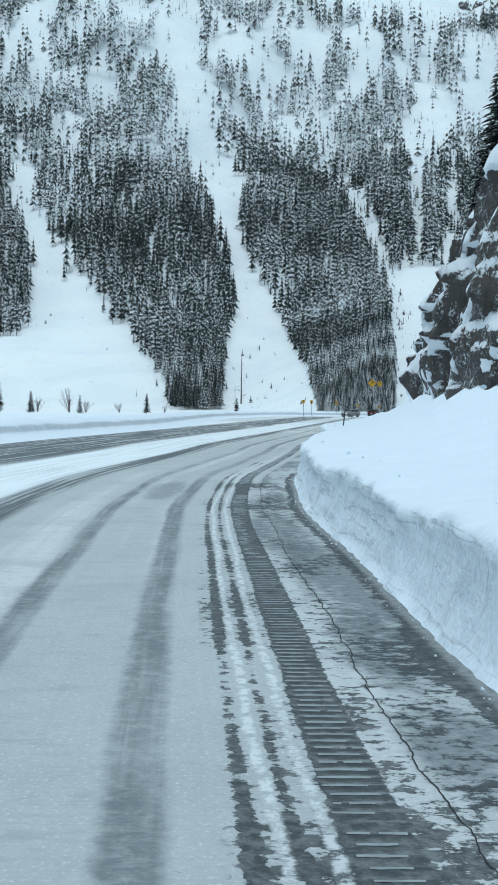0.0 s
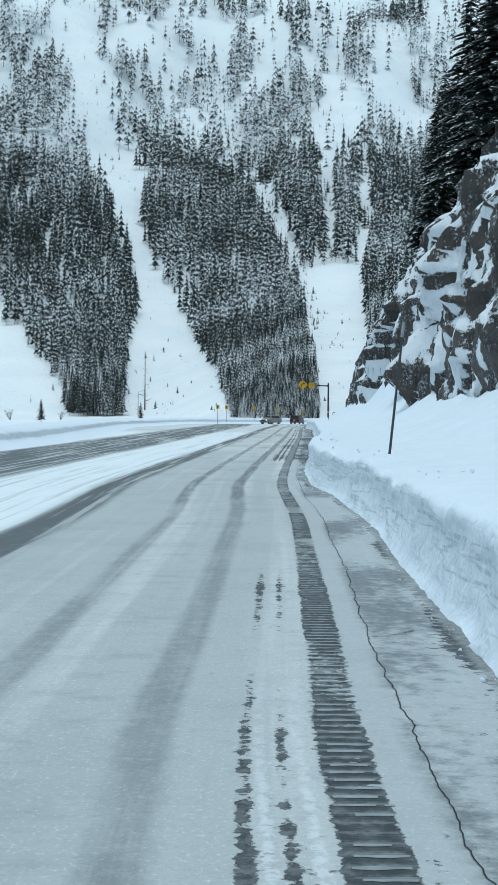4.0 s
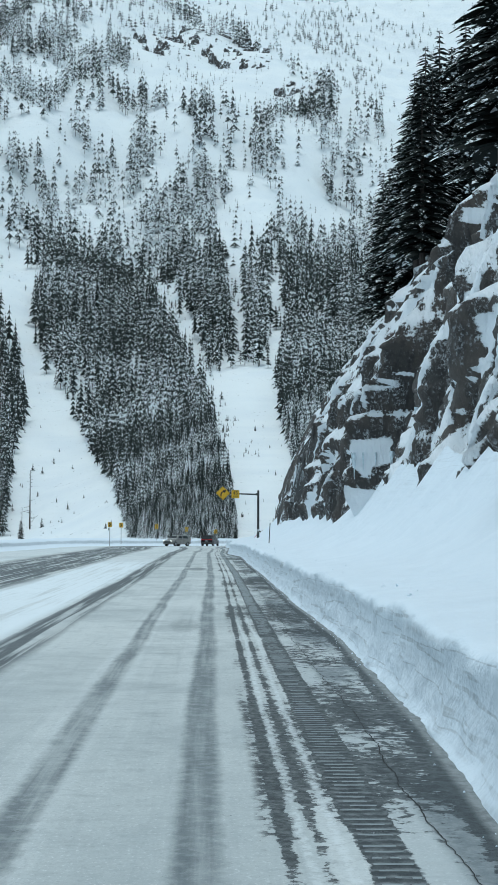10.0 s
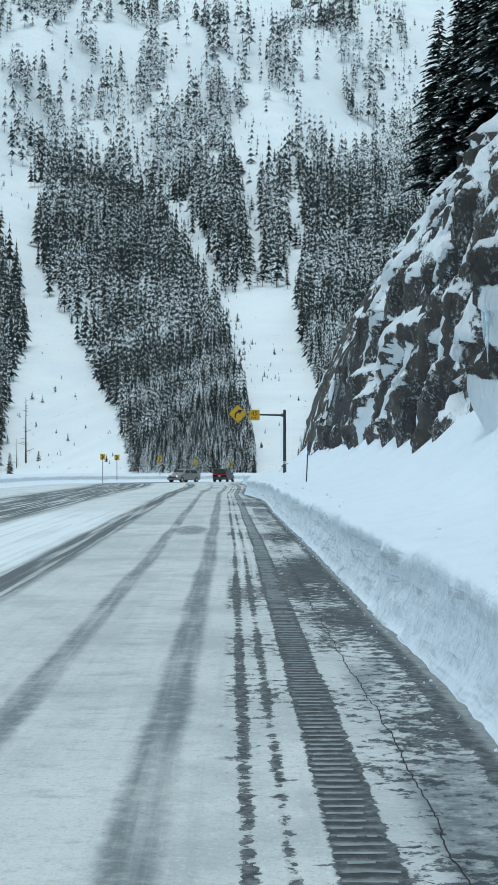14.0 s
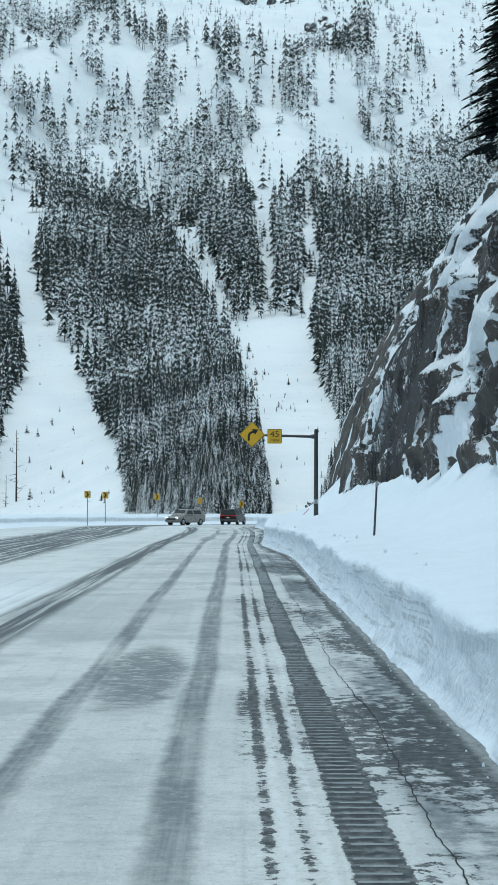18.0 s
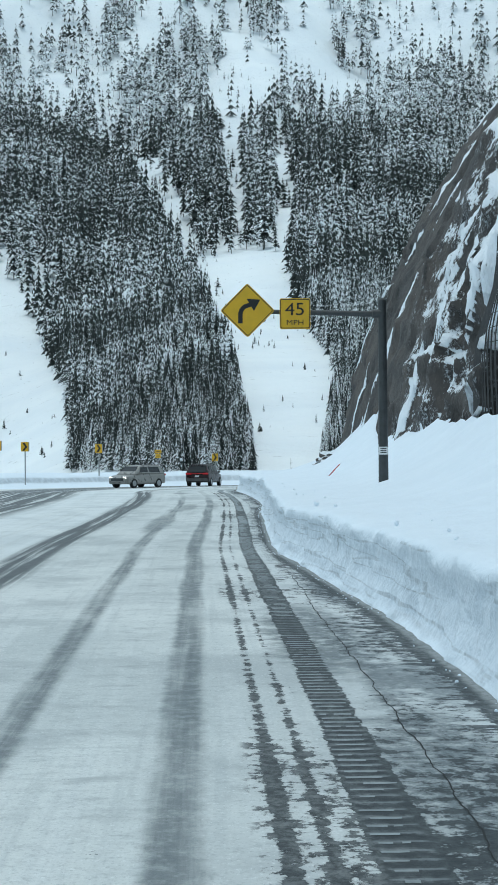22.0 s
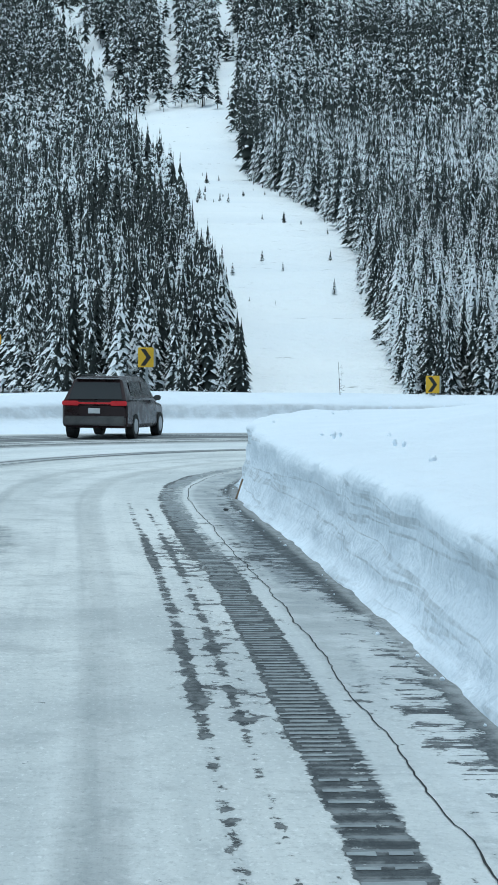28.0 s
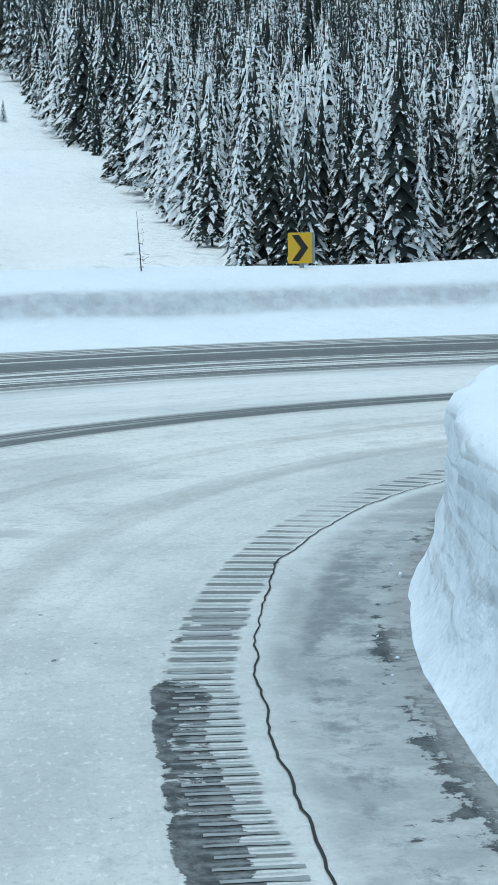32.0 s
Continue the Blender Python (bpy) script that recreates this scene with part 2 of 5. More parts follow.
    drift = calc(n, l, "MULTIPLY", calc(n, l, "SUBTRACT", stretched(0.45, 0.16, 0.7, 4), 0.5), 1.5)
    drift = calc(n, l, "ADD", drift, calc(n, l, "MULTIPLY", calc(n, l, "SUBTRACT", dash, 0.5), 1.5))
    drift = calc(n, l, "ADD", drift, calc(n, l, "MULTIPLY", calc(n, l, "SUBTRACT", speck, 0.5), 0.7))
    form = calc(n, l, "ADD", calc(n, l, "ADD", form, drift), calc(n, l, "SUBTRACT", calc(n, l, "MULTIPLY", soak_shade, 0.27), calc(n, l, "MULTIPLY", snowy, 0.19)))
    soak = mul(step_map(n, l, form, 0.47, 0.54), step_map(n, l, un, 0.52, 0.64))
    crisp = band(calc(n, l, "ADD", u, calc(n, l, "MULTIPLY", ragged, 0.06)), 1.43, 0.165, 0.012)
    for y0, y1 in BARE:
        soak = calc(n, l, "MAXIMUM", soak, mul(crisp, zone(y0, y1, 0.12)))
    fine_cut = zone(66, 130, 1.0)

    def beats(period):
        return calc(n, l, "ABSOLUTE", calc(n, l, "SUBTRACT", calc(n, l, "FRACT", calc(n, l, "ADD", calc(n, l, "DIVIDE", v, period), calc(n, l, "MULTIPLY", speck, 0.12))), 0.5))

    beat = calc(n, l, "ADD", mul(beats(RUMBLE), calc(n, l, "SUBTRACT", 1.0, fine_cut)), mul(beats(RUMBLE / 2), fine_cut))
    groove = mul(band(un, 1.43, 0.17, 0.02), step_map(n, l, beat, 0.24, 0.15), step_map(n, l, blotch, 0.36, 0.5, 0.25, 0.8))
    grey = mul(step_map(n, l, un, 1.8, 2.0), step_map(n, l, calc(n, l, "ADD", calc(n, l, "MULTIPLY", stretched(0.6, 0.09, 0.8, 4), 0.7), calc(n, l, "MULTIPLY", dash, 0.3)), 0.46, 0.55), step_map(n, l, speck, 0.35, 0.6, 0.75, 1))
    grey = top(grey, mul(step_map(n, l, u, 1.70, 1.85), step_map(n, l, v, along(70) - 5, along(70) + 5), step_map(n, l, cross, 0.34, 0.6, 0.15, 0.6)))
    flecks = mul(step_map(n, l, stretched(3.0, 2.2, 1.4, 6, 0.75), 0.66, 0.69), step_map(n, l, u, -3.2, -2.6), 0.75)
    stain = None
    for cu, cy, ru, ry, k in STAINS:
        a = calc(n, l, "DIVIDE", calc(n, l, "SUBTRACT", ur, cu), ru)
        b2 = calc(n, l, "DIVIDE", calc(n, l, "SUBTRACT", v, along(cy)), ry)
        d = calc(n, l, "ADD", calc(n, l, "MULTIPLY", a, a), calc(n, l, "MULTIPLY", b2, b2))
        d = calc(n, l, "ADD", d, calc(n, l, "MULTIPLY", calc(n, l, "SUBTRACT", cross, 0.5), 2.2))
        m1 = mul(step_map(n, l, d, 1.3, 0.35, 0, k), step_map(n, l, dash, 0.36, 0.52, 0.25, 1))
        stain = m1 if stain is None else calc(n, l, "MAXIMUM", stain, m1)
    tracks = calc(n, l, "MAXIMUM", tracks, stain)
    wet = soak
    streaks = stretched(4.5, 0.035, 0.8, 6, 0.65)
    far1 = mul(band(ut, -3.75, 0.50, 0.18), step_map(n, l, streaks, 0.40, 0.52, 0.15, 1))
    far2 = mul(band(uu, -11.6, 3.3, 0.6), step_map(n, l, streaks, 0.42, 0.50))
    wet2 = calc(n, l, "MAXIMUM", far1, far2)
    bright = step_map(n, l, v, along(-280), along(-150))
    base = mix(n, l, bright, (0.45, 0.485, 0.495), (0.66, 0.69, 0.685))
    base = mix(n, l, step_map(n, l, stretched(0.35, 0.12, 0.6, 5), 0.38, 0.68, 0, 0.75), base, (0.44, 0.48, 0.49))
    base = mix(n, l, step_map(n, l, streak, 0.5, 0.72, 0, 0.35), base, (0.38, 0.42, 0.44))
    base = mix(n, l, step_map(n, l, stretched(1.3, 0.012, 0.9, 4), 0.48, 0.66, 0, 0.55), base, (0.70, 0.73, 0.735))
    base = mix(n, l, step_map(n, l, stretched(0.9, 0.45, 0.6, 6, 0.62), 0.46, 0.66, 0, 0.6), base, (0.38, 0.415, 0.43))
    base = mix(n, l, step_map(n, l, stretched(2.4, 1.4, 1.5, 7, 0.75), 0.50, 0.70, 0, 0.5), base, (0.34, 0.375, 0.39))
    base = mix(n, l, step_map(n, l, stretched(6.0, 4.0, 2.5, 5, 0.7), 0.52, 0.70, 0, 0.5), base, (0.33, 0.365, 0.38))
    base = mix(n, l, step_map(n, l, stretched(18.0, 10.0, 2.0, 4, 0.7), 0.52, 0.68, 0, 0.4), base, (0.30, 0.33, 0.345))
    base = mix(n, l, step_map(n, l, stretched(13.0, 6.0, 2.0, 4, 0.7), 0.54, 0.70, 0, 0.5), base, (0.80, 0.83, 0.835))
    clean = mul(top(band(uu, -6.2, 1.9, 0.35), step_map(n, l, uu, -15.4, -16.0)), step_map(n, l, streaks, 0.62, 0.5, 0.5, 1), step_map(n, l, v, along(-95), along(-45), 1, 0.3))
    base = mix(n, l, clean, base, (0.78, 0.84, 0.88))
    slush = band(uu, 2.2, 0.75, 0.3)
    base = mix(n, l, calc(n, l, "MULTIPLY", slush, 0.3), base, (0.46, 0.50, 0.52))
    base = mix(n, l, calc(n, l, "MULTIPLY", grey, 0.85), base, (0.13, 0.155, 0.17))
    base = mix(n, l, faint, base, (0.27, 0.30, 0.32))
    base = mix(n, l, calc(n, l, "MULTIPLY", tracks, 0.82), base, (0.095, 0.118, 0.132))
    base = mix(n, l, calc(n, l, "MULTIPLY", wet2, 0.9), base, (0.065, 0.077, 0.086))
    base = mix(n, l, mul(step_map(n, l, ribs, 0.50, 0.66, 0, 0.4), step_map(n, l, blotch, 0.42, 0.62)), base, (0.33, 0.37, 0.39))
    base = mix(n, l, groove, base, (0.085, 0.10, 0.11))
    base = mix(n, l, flecks, base, (0.09, 0.105, 0.115))
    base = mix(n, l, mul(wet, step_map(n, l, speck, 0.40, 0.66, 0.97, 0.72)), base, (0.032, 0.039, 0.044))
    bars = mul(band(un, 1.43, 0.165, 0.03), step_map(n, l, calc(n, l, "ADD", beat, calc(n, l, "MULTIPLY", speck, 0.25)), 0.47, 0.56, 0, 0.65), step_map(n, l, blotch, 0.35, 0.6, 0.3, 1))
    base = mix(n, l, bars, base, (0.24, 0.27, 0.285))
    base = mix(n, l, mul(step_map(n, l, foot, 0.06, -0.05), step_map(n, l, speck, 0.35, 0.6, 0.5, 0.95)), base, (0.27, 0.29, 0.295))
    lines = top(zone(-410, -318), zone(-228, -180), zone(-140, -95))
    ridge = mul(top(band(un, 0.865, 0.035, 0.02), band(un, 1.13, 0.035, 0.02)), step_map(n, l, dash, 0.44, 0.53), lines)
    base = mix(n, l, calc(n, l, "MULTIPLY", ridge, 0.8), base, (0.70, 0.74, 0.76))
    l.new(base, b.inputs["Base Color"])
    damp = calc(n, l, "MAXIMUM", calc(n, l, "MAXIMUM", wet, wet2), tracks)
    l.new(step_map(n, l, damp, 0, 1, 0.8, 0.7), b.inputs["Roughness"])
    b.inputs["Specular IOR Level"].default_value = 0.22
    h = calc(n, l, "SUBTRACT", calc(n, l, "MULTIPLY", stretched(2.0, 2.0, 2.5, 7, 0.65), 0.8), calc(n, l, "MULTIPLY", damp, 0.35))
    bump(n, l, h, b, 0.7, 0.05)
    return m


def rock_material():
    m, n, l, b = material("snowy_rock")
    tc = n.new("ShaderNodeTexCoord")
    p = tc.outputs["Object"]
    geo = n.new("ShaderNodeNewGeometry")
    up = n.new("ShaderNodeSeparateXYZ")
    l.new(geo.outputs["Normal"], up.inputs[0])
    big, mid, fine = noise_node(n, l, p, 0.22, 5), None, noise_node(n, l, p, 6.0, 6, 0.7)
    tall = n.new("ShaderNodeMapping")
    tall.inputs["Rotation"].default_value = (0, -0.45, 0)
    tall.inputs["Scale"].default_value = (1.3, 0.5, 0.4)
    l.new(p, tall.inputs[0])
    mid = noise_node(n, l, tall.outputs[0], 1.0, 7, 0.68)
    mp = n.new("ShaderNodeMapping")
    mp.inputs["Rotation"].default_value = (0.2, -0.5, 0.1)
    mp.inputs["Scale"].default_value = (2.6, 0.5, 0.8)
    l.new(p, mp.inputs[0])
    seams = noise_node(n, l, mp.outputs[0], 0.9, 6, 0.65)
    c = mix(n, l, step_map(n, l, big, 0.35, 0.65), (0.038, 0.036, 0.035), (0.078, 0.066, 0.058))
    c = mix(n, l, step_map(n, l, seams, 0.48, 0.7), c, (0.020, 0.019, 0.020))
    c = mix(n, l, step_map(n, l, fine, 0.50, 0.74, 0, 0.5), c, (0.135, 0.117, 0.103))
    lie = calc(n, l, "ADD", up.outputs[2], calc(n, l, "MULTIPLY", calc(n, l, "SUBTRACT", mid, 0.5), 1.5))
    lie = calc(n, l, "ADD", lie, calc(n, l, "MULTIPLY", calc(n, l, "SUBTRACT", fine, 0.5), 0.9))
    lie = calc(n, l, "ADD", lie, calc(n, l, "MULTIPLY", calc(n, l, "SUBTRACT", big, 0.5), 0.8))
    drift = n.new("ShaderNodeAttribute")
    drift.attribute_name = "snow_cover"
    swept = step_map(n, l, drift.outputs["Fac"], -0.9, -0.1, 1, 0)
    snow = step_map(n, l, calc(n, l, "SUBTRACT", lie, calc(n, l, "MULTIPLY", swept, 0.42)), 0.36, 0.46)
    dust = calc(n, l, "MULTIPLY", step_map(n, l, fine, 0.48, 0.62), step_map(n, l, mid, 0.46, 0.60, 0, 0.85))
    snow = calc(n, l, "MAXIMUM", snow, calc(n, l, "MULTIPLY", dust, calc(n, l, "SUBTRACT", 1.0, swept)))
    drifts = step_map(n, l, calc(n, l, "ADD", drift.outputs["Fac"], calc(n, l, "MULTIPLY", calc(n, l, "SUBTRACT", fine, 0.5), 0.9)), 0.45, 0.6)
    snow = calc(n, l, "MAXIMUM", snow, drifts)
    l.new(mix(n, l, snow, c, (0.80, 0.85, 0.90)), b.inputs["Base Color"])
    b.inputs["Roughness"].default_value = 0.75
    h = calc(n, l, "ADD", calc(n, l, "ADD", mid, calc(n, l, "MULTIPLY", seams, 0.9)), calc(n, l, "MULTIPLY", snow, 0.35))
    bump(n, l, h, b, 0.9, 0.35)
    return m


def needle_material(name, dark, light, snow_lo, snow_hi, scale, spread=0.22, grain=2.5):
    """Conifer branches: snow lies on the outer boughs, more on some trees than on others."""
    m, n, l, b = material(name)
    tc = n.new("ShaderNodeTexCoord")
    geo = n.new("ShaderNodeNewGeometry")
    own = n.new("ShaderNodeAttribute")
    own.attribute_name = "own_snow"
    tip = n.new("ShaderNodeAttribute")
    tip.attribute_name = "bough_tip"
    flat = n.new("ShaderNodeMapping")
    flat.inputs["Scale"].default_value = (1, 1, 1.8)
    l.new(tc.outputs["Object"], flat.inputs[0])
    f = noise_node(n, l, flat.outputs[0], scale, 3, 0.65)
    patch = noise_node(n, l, tc.outputs["Object"], 0.02, 3)
    c = mix(n, l, calc(n, l, "ADD", calc(n, l, "MULTIPLY", own.outputs["Fac"], 0.7), calc(n, l, "MULTIPLY", geo.outputs["Random Per Island"], 0.3)), dark, light)
    # Snow on the tips; the dark inner part also paints shade between tiers.
    lie = calc(n, l, "ADD", calc(n, l, "MULTIPLY", tip.outputs["Fac"], 0.75), calc(n, l, "MULTIPLY", calc(n, l, "SUBTRACT", f, 0.5), grain))
    lie = calc(n, l, "ADD", lie, calc(n, l, "MULTIPLY", calc(n, l, "SUBTRACT", patch, 0.5), 1.2))
    lie = calc(n, l, "ADD", lie, calc(n, l, "MULTIPLY", calc(n, l, "SUBTRACT", own.outputs["Fac"], 0.5), spread))
    l.new(mix(n, l, step_map(n, l, lie, snow_lo, snow_hi), c, (0.84, 0.88, 0.91)), b.inputs["Base Color"])
    b.inputs["Roughness"].default_value = 0.85
    b.inputs["Specular IOR Level"].default_value = 0.2
    return m


SNOW = snow_material("settled_snow")
BANK = bank_material("ploughed_snow")
OUTER_BANK = bank_material("old_ploughed_snow", 0.55)
ROCK = rock_material()
SLOPE = slope_material()
FOREST = needle_material("snowy_forest", (0.018, 0.024, 0.023), (0.042, 0.051, 0.047), 0.50, 0.64, 0.85)
MIDWOOD = needle_material("foot_forest", (0.018, 0.024, 0.023), (0.044, 0.053, 0.049), 0.50, 0.68, 3.2, 0.4, 2.0)
LADEN = needle_material("laden_forest", (0.021, 0.028, 0.027), (0.050, 0.060, 0.056), 0.41, 0.60, 6.5, 0.45, 2.0)
FROSTED = needle_material("frosted_forest", (0.026, 0.034, 0.032), (0.055, 0.065, 0.061), 0.36, 0.52, 0.9)
# Far trees: mist in front of them is put into a whiter colour.
MISTED = needle_material("mist_pale_forest", (0.03, 0.038, 0.038), (0.06, 0.07, 0.07), 0.25, 0.7, 1.9)
SPRUCE = needle_material("dark_spruce", (0.007, 0.011, 0.010), (0.020, 0.027, 0.024), 0.66, 0.86, 2.4, 0.0)
BARK = plain("bark", (0.06, 0.05, 0.045), 0.9, 0, 0.4, 6)
WIRE = plain("weathered_wire", (0.014, 0.014, 0.015), 0.7, 0.2, 0.3, 5)
STEEL = plain("painted_steel", (0.055, 0.06, 0.062), 0.5, 0.3, 0.3, 5)
YELLOW = plain("sign_yellow", (0.72, 0.43, 0.015), 0.45, 0, 0.08, 3)
BLACK = plain("sign_black", (0.012, 0.012, 0.013), 0.5)
GREY = plain("sign_back", (0.33, 0.35, 0.36), 0.45, 0.6, 0.2, 6)
WHITE = plain("label_white", (0.75, 0.76, 0.76), 0.5)
SLUSH = plain("grey_slush", (0.26, 0.295, 0.31), 0.6, 0, 0.25, 6)
WOOD = plain("stake_wood", (0.26, 0.18, 0.12), 0.8, 0, 0.35, 30)
ICE = plain("icicle_ice", (0.62, 0.72, 0.78), 0.2, 0, 0.2, 5)


# ---- building helpers ----
def part(name, bm, mat, parent=None, label=""):
    me = bpy.data.meshes.new(name)
    bm.to_mesh(me)
    bm.free()
    me.materials.append(mat)
    ob = new(name, me)
    ob.parent = parent
    if label:
        ob["label"] = label
    return ob


def sheet(name, verts, faces, mat, parent=None, smooth=True, uv=None):
    me = bpy.data.meshes.new(name)
    me.from_pydata([tuple(map(float, p)) for p in verts], [], [tuple(map(int, f)) for f in faces])
    if uv is not None:
        lay = me.uv_layers.new(name="UVMap")
        loops = np.zeros(len(me.loops), dtype=np.int32)
        me.loops.foreach_get("vertex_index", loops)
        lay.data.foreach_set("uv", np.asarray(uv, dtype=np.float32)[loops].ravel())
    if smooth:
        me.polygons.foreach_set("use_smooth", [True] * len(me.polygons))
    me.materials.append(mat)
    me.update()
    ob = new(name, me)
    ob.parent = parent
    return ob


def grid_faces(rows, cols):
    i = np.arange((rows - 1) * cols).reshape(rows - 1, cols)[:, :-1].ravel()
    return np.stack([i, i + 1, i + cols + 1, i + cols], 1)


def box(bm, size, at=(0, 0, 0), bevel=0.0, turn=None):
    m = Matrix.Translation(at) @ (turn or Matrix.Identity(4)) @ Matrix.Diagonal((*size, 1))
    made = bmesh.ops.create_cube(bm, size=1, matrix=m)["verts"]
    if bevel:
        edges = {e for q in made for e in q.link_edges}
        bmesh.ops.bevel(bm, geom=list(edges), offset=bevel, segments=2, affect="EDGES")


def rod(bm, a, b, r0, r1=None, sides=10):
    a, b = Vector(a), Vector(b)
    d = b - a
    m = Matrix.Translation((a + b) / 2) @ d.to_track_quat("Z", "Y").to_matrix().to_4x4()
    bmesh.ops.create_cone(bm, cap_ends=True, segments=sides, radius1=r0, radius2=r0 if r1 is None else r1, depth=d.length, matrix=m)


def thing(name, at, turn=0.0):
    ob = new(name)
    ob.matrix_world = pose(*at, 0, 0, turn)
    return ob


def ripple(x, y, s, seed=0.0):
    return noise.noise(Vector((x * s, y * s, seed)))


# ---- the road's line ----
LINE = [(bend(y), y) for y in range(-520, 86, 5)] + [
    (-0.5, 89), (-0.55, 92), (-0.35, 95.2), (0.04, 98.0), (1.18, 102.0), (3.26, 105.9), (5.3, 107.8), (8.0, 109.3), (11.5, 109.8),
    (16.0, 109.0), (22.0, 106.0), (30.0, 100.0), (40.0, 91.0), (55.0, 77.0)]


def dense_line(step=1.0):
    pts = np.array(LINE, float)
    seg = np.hypot(*np.diff(pts, axis=0).T)
    s = np.concatenate([[0], np.cumsum(seg)])
    q = np.arange(0, s[-1], step)
    xy = np.stack([np.interp(q, s, pts[:, 0]), np.interp(q, s, pts[:, 1])], 1)
    k = np.ones(9) / 9
    pad = np.pad(xy, ((4, 4), (0, 0)), mode="edge")
    xy[4:-4] = np.stack([np.convolve(pad[:, i], k, "valid") for i in (0, 1)], 1)[4:-4]
    d = np.gradient(xy, axis=0)
    d /= np.hypot(d[:, 0], d[:, 1])[:, None]
    return q, xy, np.stack([d[:, 1], -d[:, 0]], 1)


S, AXIS, SIDE = dense_line()
BEND_S = float(S[np.argmin(np.hypot(AXIS[:, 0], AXIS[:, 1] - 91))])
WIDTH = np.interp(S, [0, BEND_S - 260, BEND_S - 180, BEND_S - 90, BEND_S - 10, BEND_S + 8, BEND_S + 22, BEND_S + 100], [15.0, 15.0, 19.0, 23.0, 21.0, 19.0, 15.0, 15.0])


def on_road(s, off, z=0.0):
    x, y = (np.interp(s, S, AXIS[:, i]) for i in (0, 1))
    nx, ny = (np.interp(s, S, SIDE[:, i]) for i in (0, 1))
    return Vector((x + nx * off, y + ny * off, z))


def build_road():
    verts, uv, room = [], [], []
    offs = [None] * 6 + [-6.5, -5, -4, -3, -2, -1, 0, 0.6, 1.2, 1.8, 2.4, 3.4]
    for i, s in enumerate(S):
        left = -WIDTH[i]
        row = list(np.linspace(left, -6.5, 7)[:-1]) + offs[6:]
        for o in row:
            p = AXIS[i] + SIDE[i] * o
            verts.append((p[0], p[1], 0.0))
            room.append(bank_edge(s) - o)
            uv.append((o, s))
    n = len(offs)
    ob = sheet("road", verts, grid_faces(len(S), n)[:, ::-1], road_material(), None, False, uv)
    layer = ob.data.attributes.new("to_bank", "FLOAT", "POINT")
    layer.data.foreach_set("value", room)
    tagged(ob, "two-way mountain road under packed snow with dark wet tyre tracks", "road", kind="structure")


def build_ground():
    xs = np.concatenate([np.linspace(-3000, -300, 10), np.linspace(-250, 250, 26), np.linspace(300, 3000, 10)])
    ys = np.concatenate([np.linspace(-2500, -600, 6), np.linspace(-550, 600, 60), np.linspace(700, 4000, 12)])
    verts = [(x, y, -0.25 - (2.5 if y > 160 else 0)) for y in ys for x in xs]
    ob = sheet("ground", verts, grid_faces(len(ys), len(xs)), SNOW)
    tagged(ob, "snow-covered valley floor", "ground", kind="structure")


def swell(s):
    """How high the snow slope under the cliff stands along the road."""
    y = plan_y(float(np.interp(s, S, AXIS[:, 1]))) if s < BEND_S else 125.0
    return float(np.interp(y, (-420, -229, -180, -141, -96, -60, -20, 40, 72, 99, 104), (1.0, 1.0, 2.2, 2.3, 1.2, 1.6, 1.3, 1.2, 1.7, 0.9, 0.35)))


def build_bank(name, sign, prof, label, base, rise=0.0, seed=0.0):
    """A ploughed snow bank along one side of the road: prof lists distance from the road's edge and height."""
    step = 0.5
    ss = np.arange(0, S[-1], step)
    verts = []
    for s in ss:
        edge = base(s)
        hgt = 1 + 0.14 * ripple(s, seed, 0.11, 3.0) + 0.06 * ripple(s, seed, 0.6, 5.0)
        for k, (d, z) in enumerate(prof):
            wob = 0.0
            if k:
                wob = 0.13 * ripple(s, d, 0.45, seed) + 0.07 * ripple(s, z * 3, 1.3, seed + 2) + 0.03 * ripple(s * 3.1, z * 9, 1.1, seed + 4)
            zz = z * hgt + (0.05 * ripple(s, d, 0.9, seed + 7) if k > 1 else 0)
            if sign > 0 and z > 1.2:
                zz = 1.2 + (zz - 1.2) * swell(s)
            p = on_road(s, sign * (edge + d + wob * (1 if z < 1.4 else 2)))
            verts.append((p.x, p.y, zz))
    f = grid_faces(len(ss), len(prof))
    ob = sheet(name, verts, f if sign < 0 else f[:, ::-1], BANK if sign > 0 else OUTER_BANK)
    return tagged(ob, label, "snow bank", kind="structure")


def bank_edge(s):
    """Distance of the inner bank's foot from the lane's line."""
    y = float(np.interp(s, S, AXIS[:, 1])) if s < BEND_S else 91.0
    return float(np.interp(y, (-380, -290, -270, -262, -245, -230, -215, -192, -165, -80, -40, -30, -10, 8, 30, 54, 91), (2.82, 2.77, 2.62, 2.27, 2.12, 2.17, 2.6, 2.87, 2.72, 2.74, 2.92, 2.8, 2.0, 2.02, 2.2, 2.55, 2.42))) + 0.10 * ripple(s, 0, 0.07, 40.0)


def face_x(z):
    """How far right of the straight the cliff's face stands at a height."""
    return 7.3 + 0.10 * z + 0.0128 * z * z


RIBS = []


def rib_list():
    """Buttresses of the cliff: start along the road, length, reach."""
    rng = random.Random(12)
    y = -360.0
    while y < 125:
        ln = rng.uniform(6, 16)
        RIBS.append((y, ln, rng.uniform(1.0, 3.0), rng.uniform(0, 50)))
        y += ln * rng.uniform(0.6, 0.95)


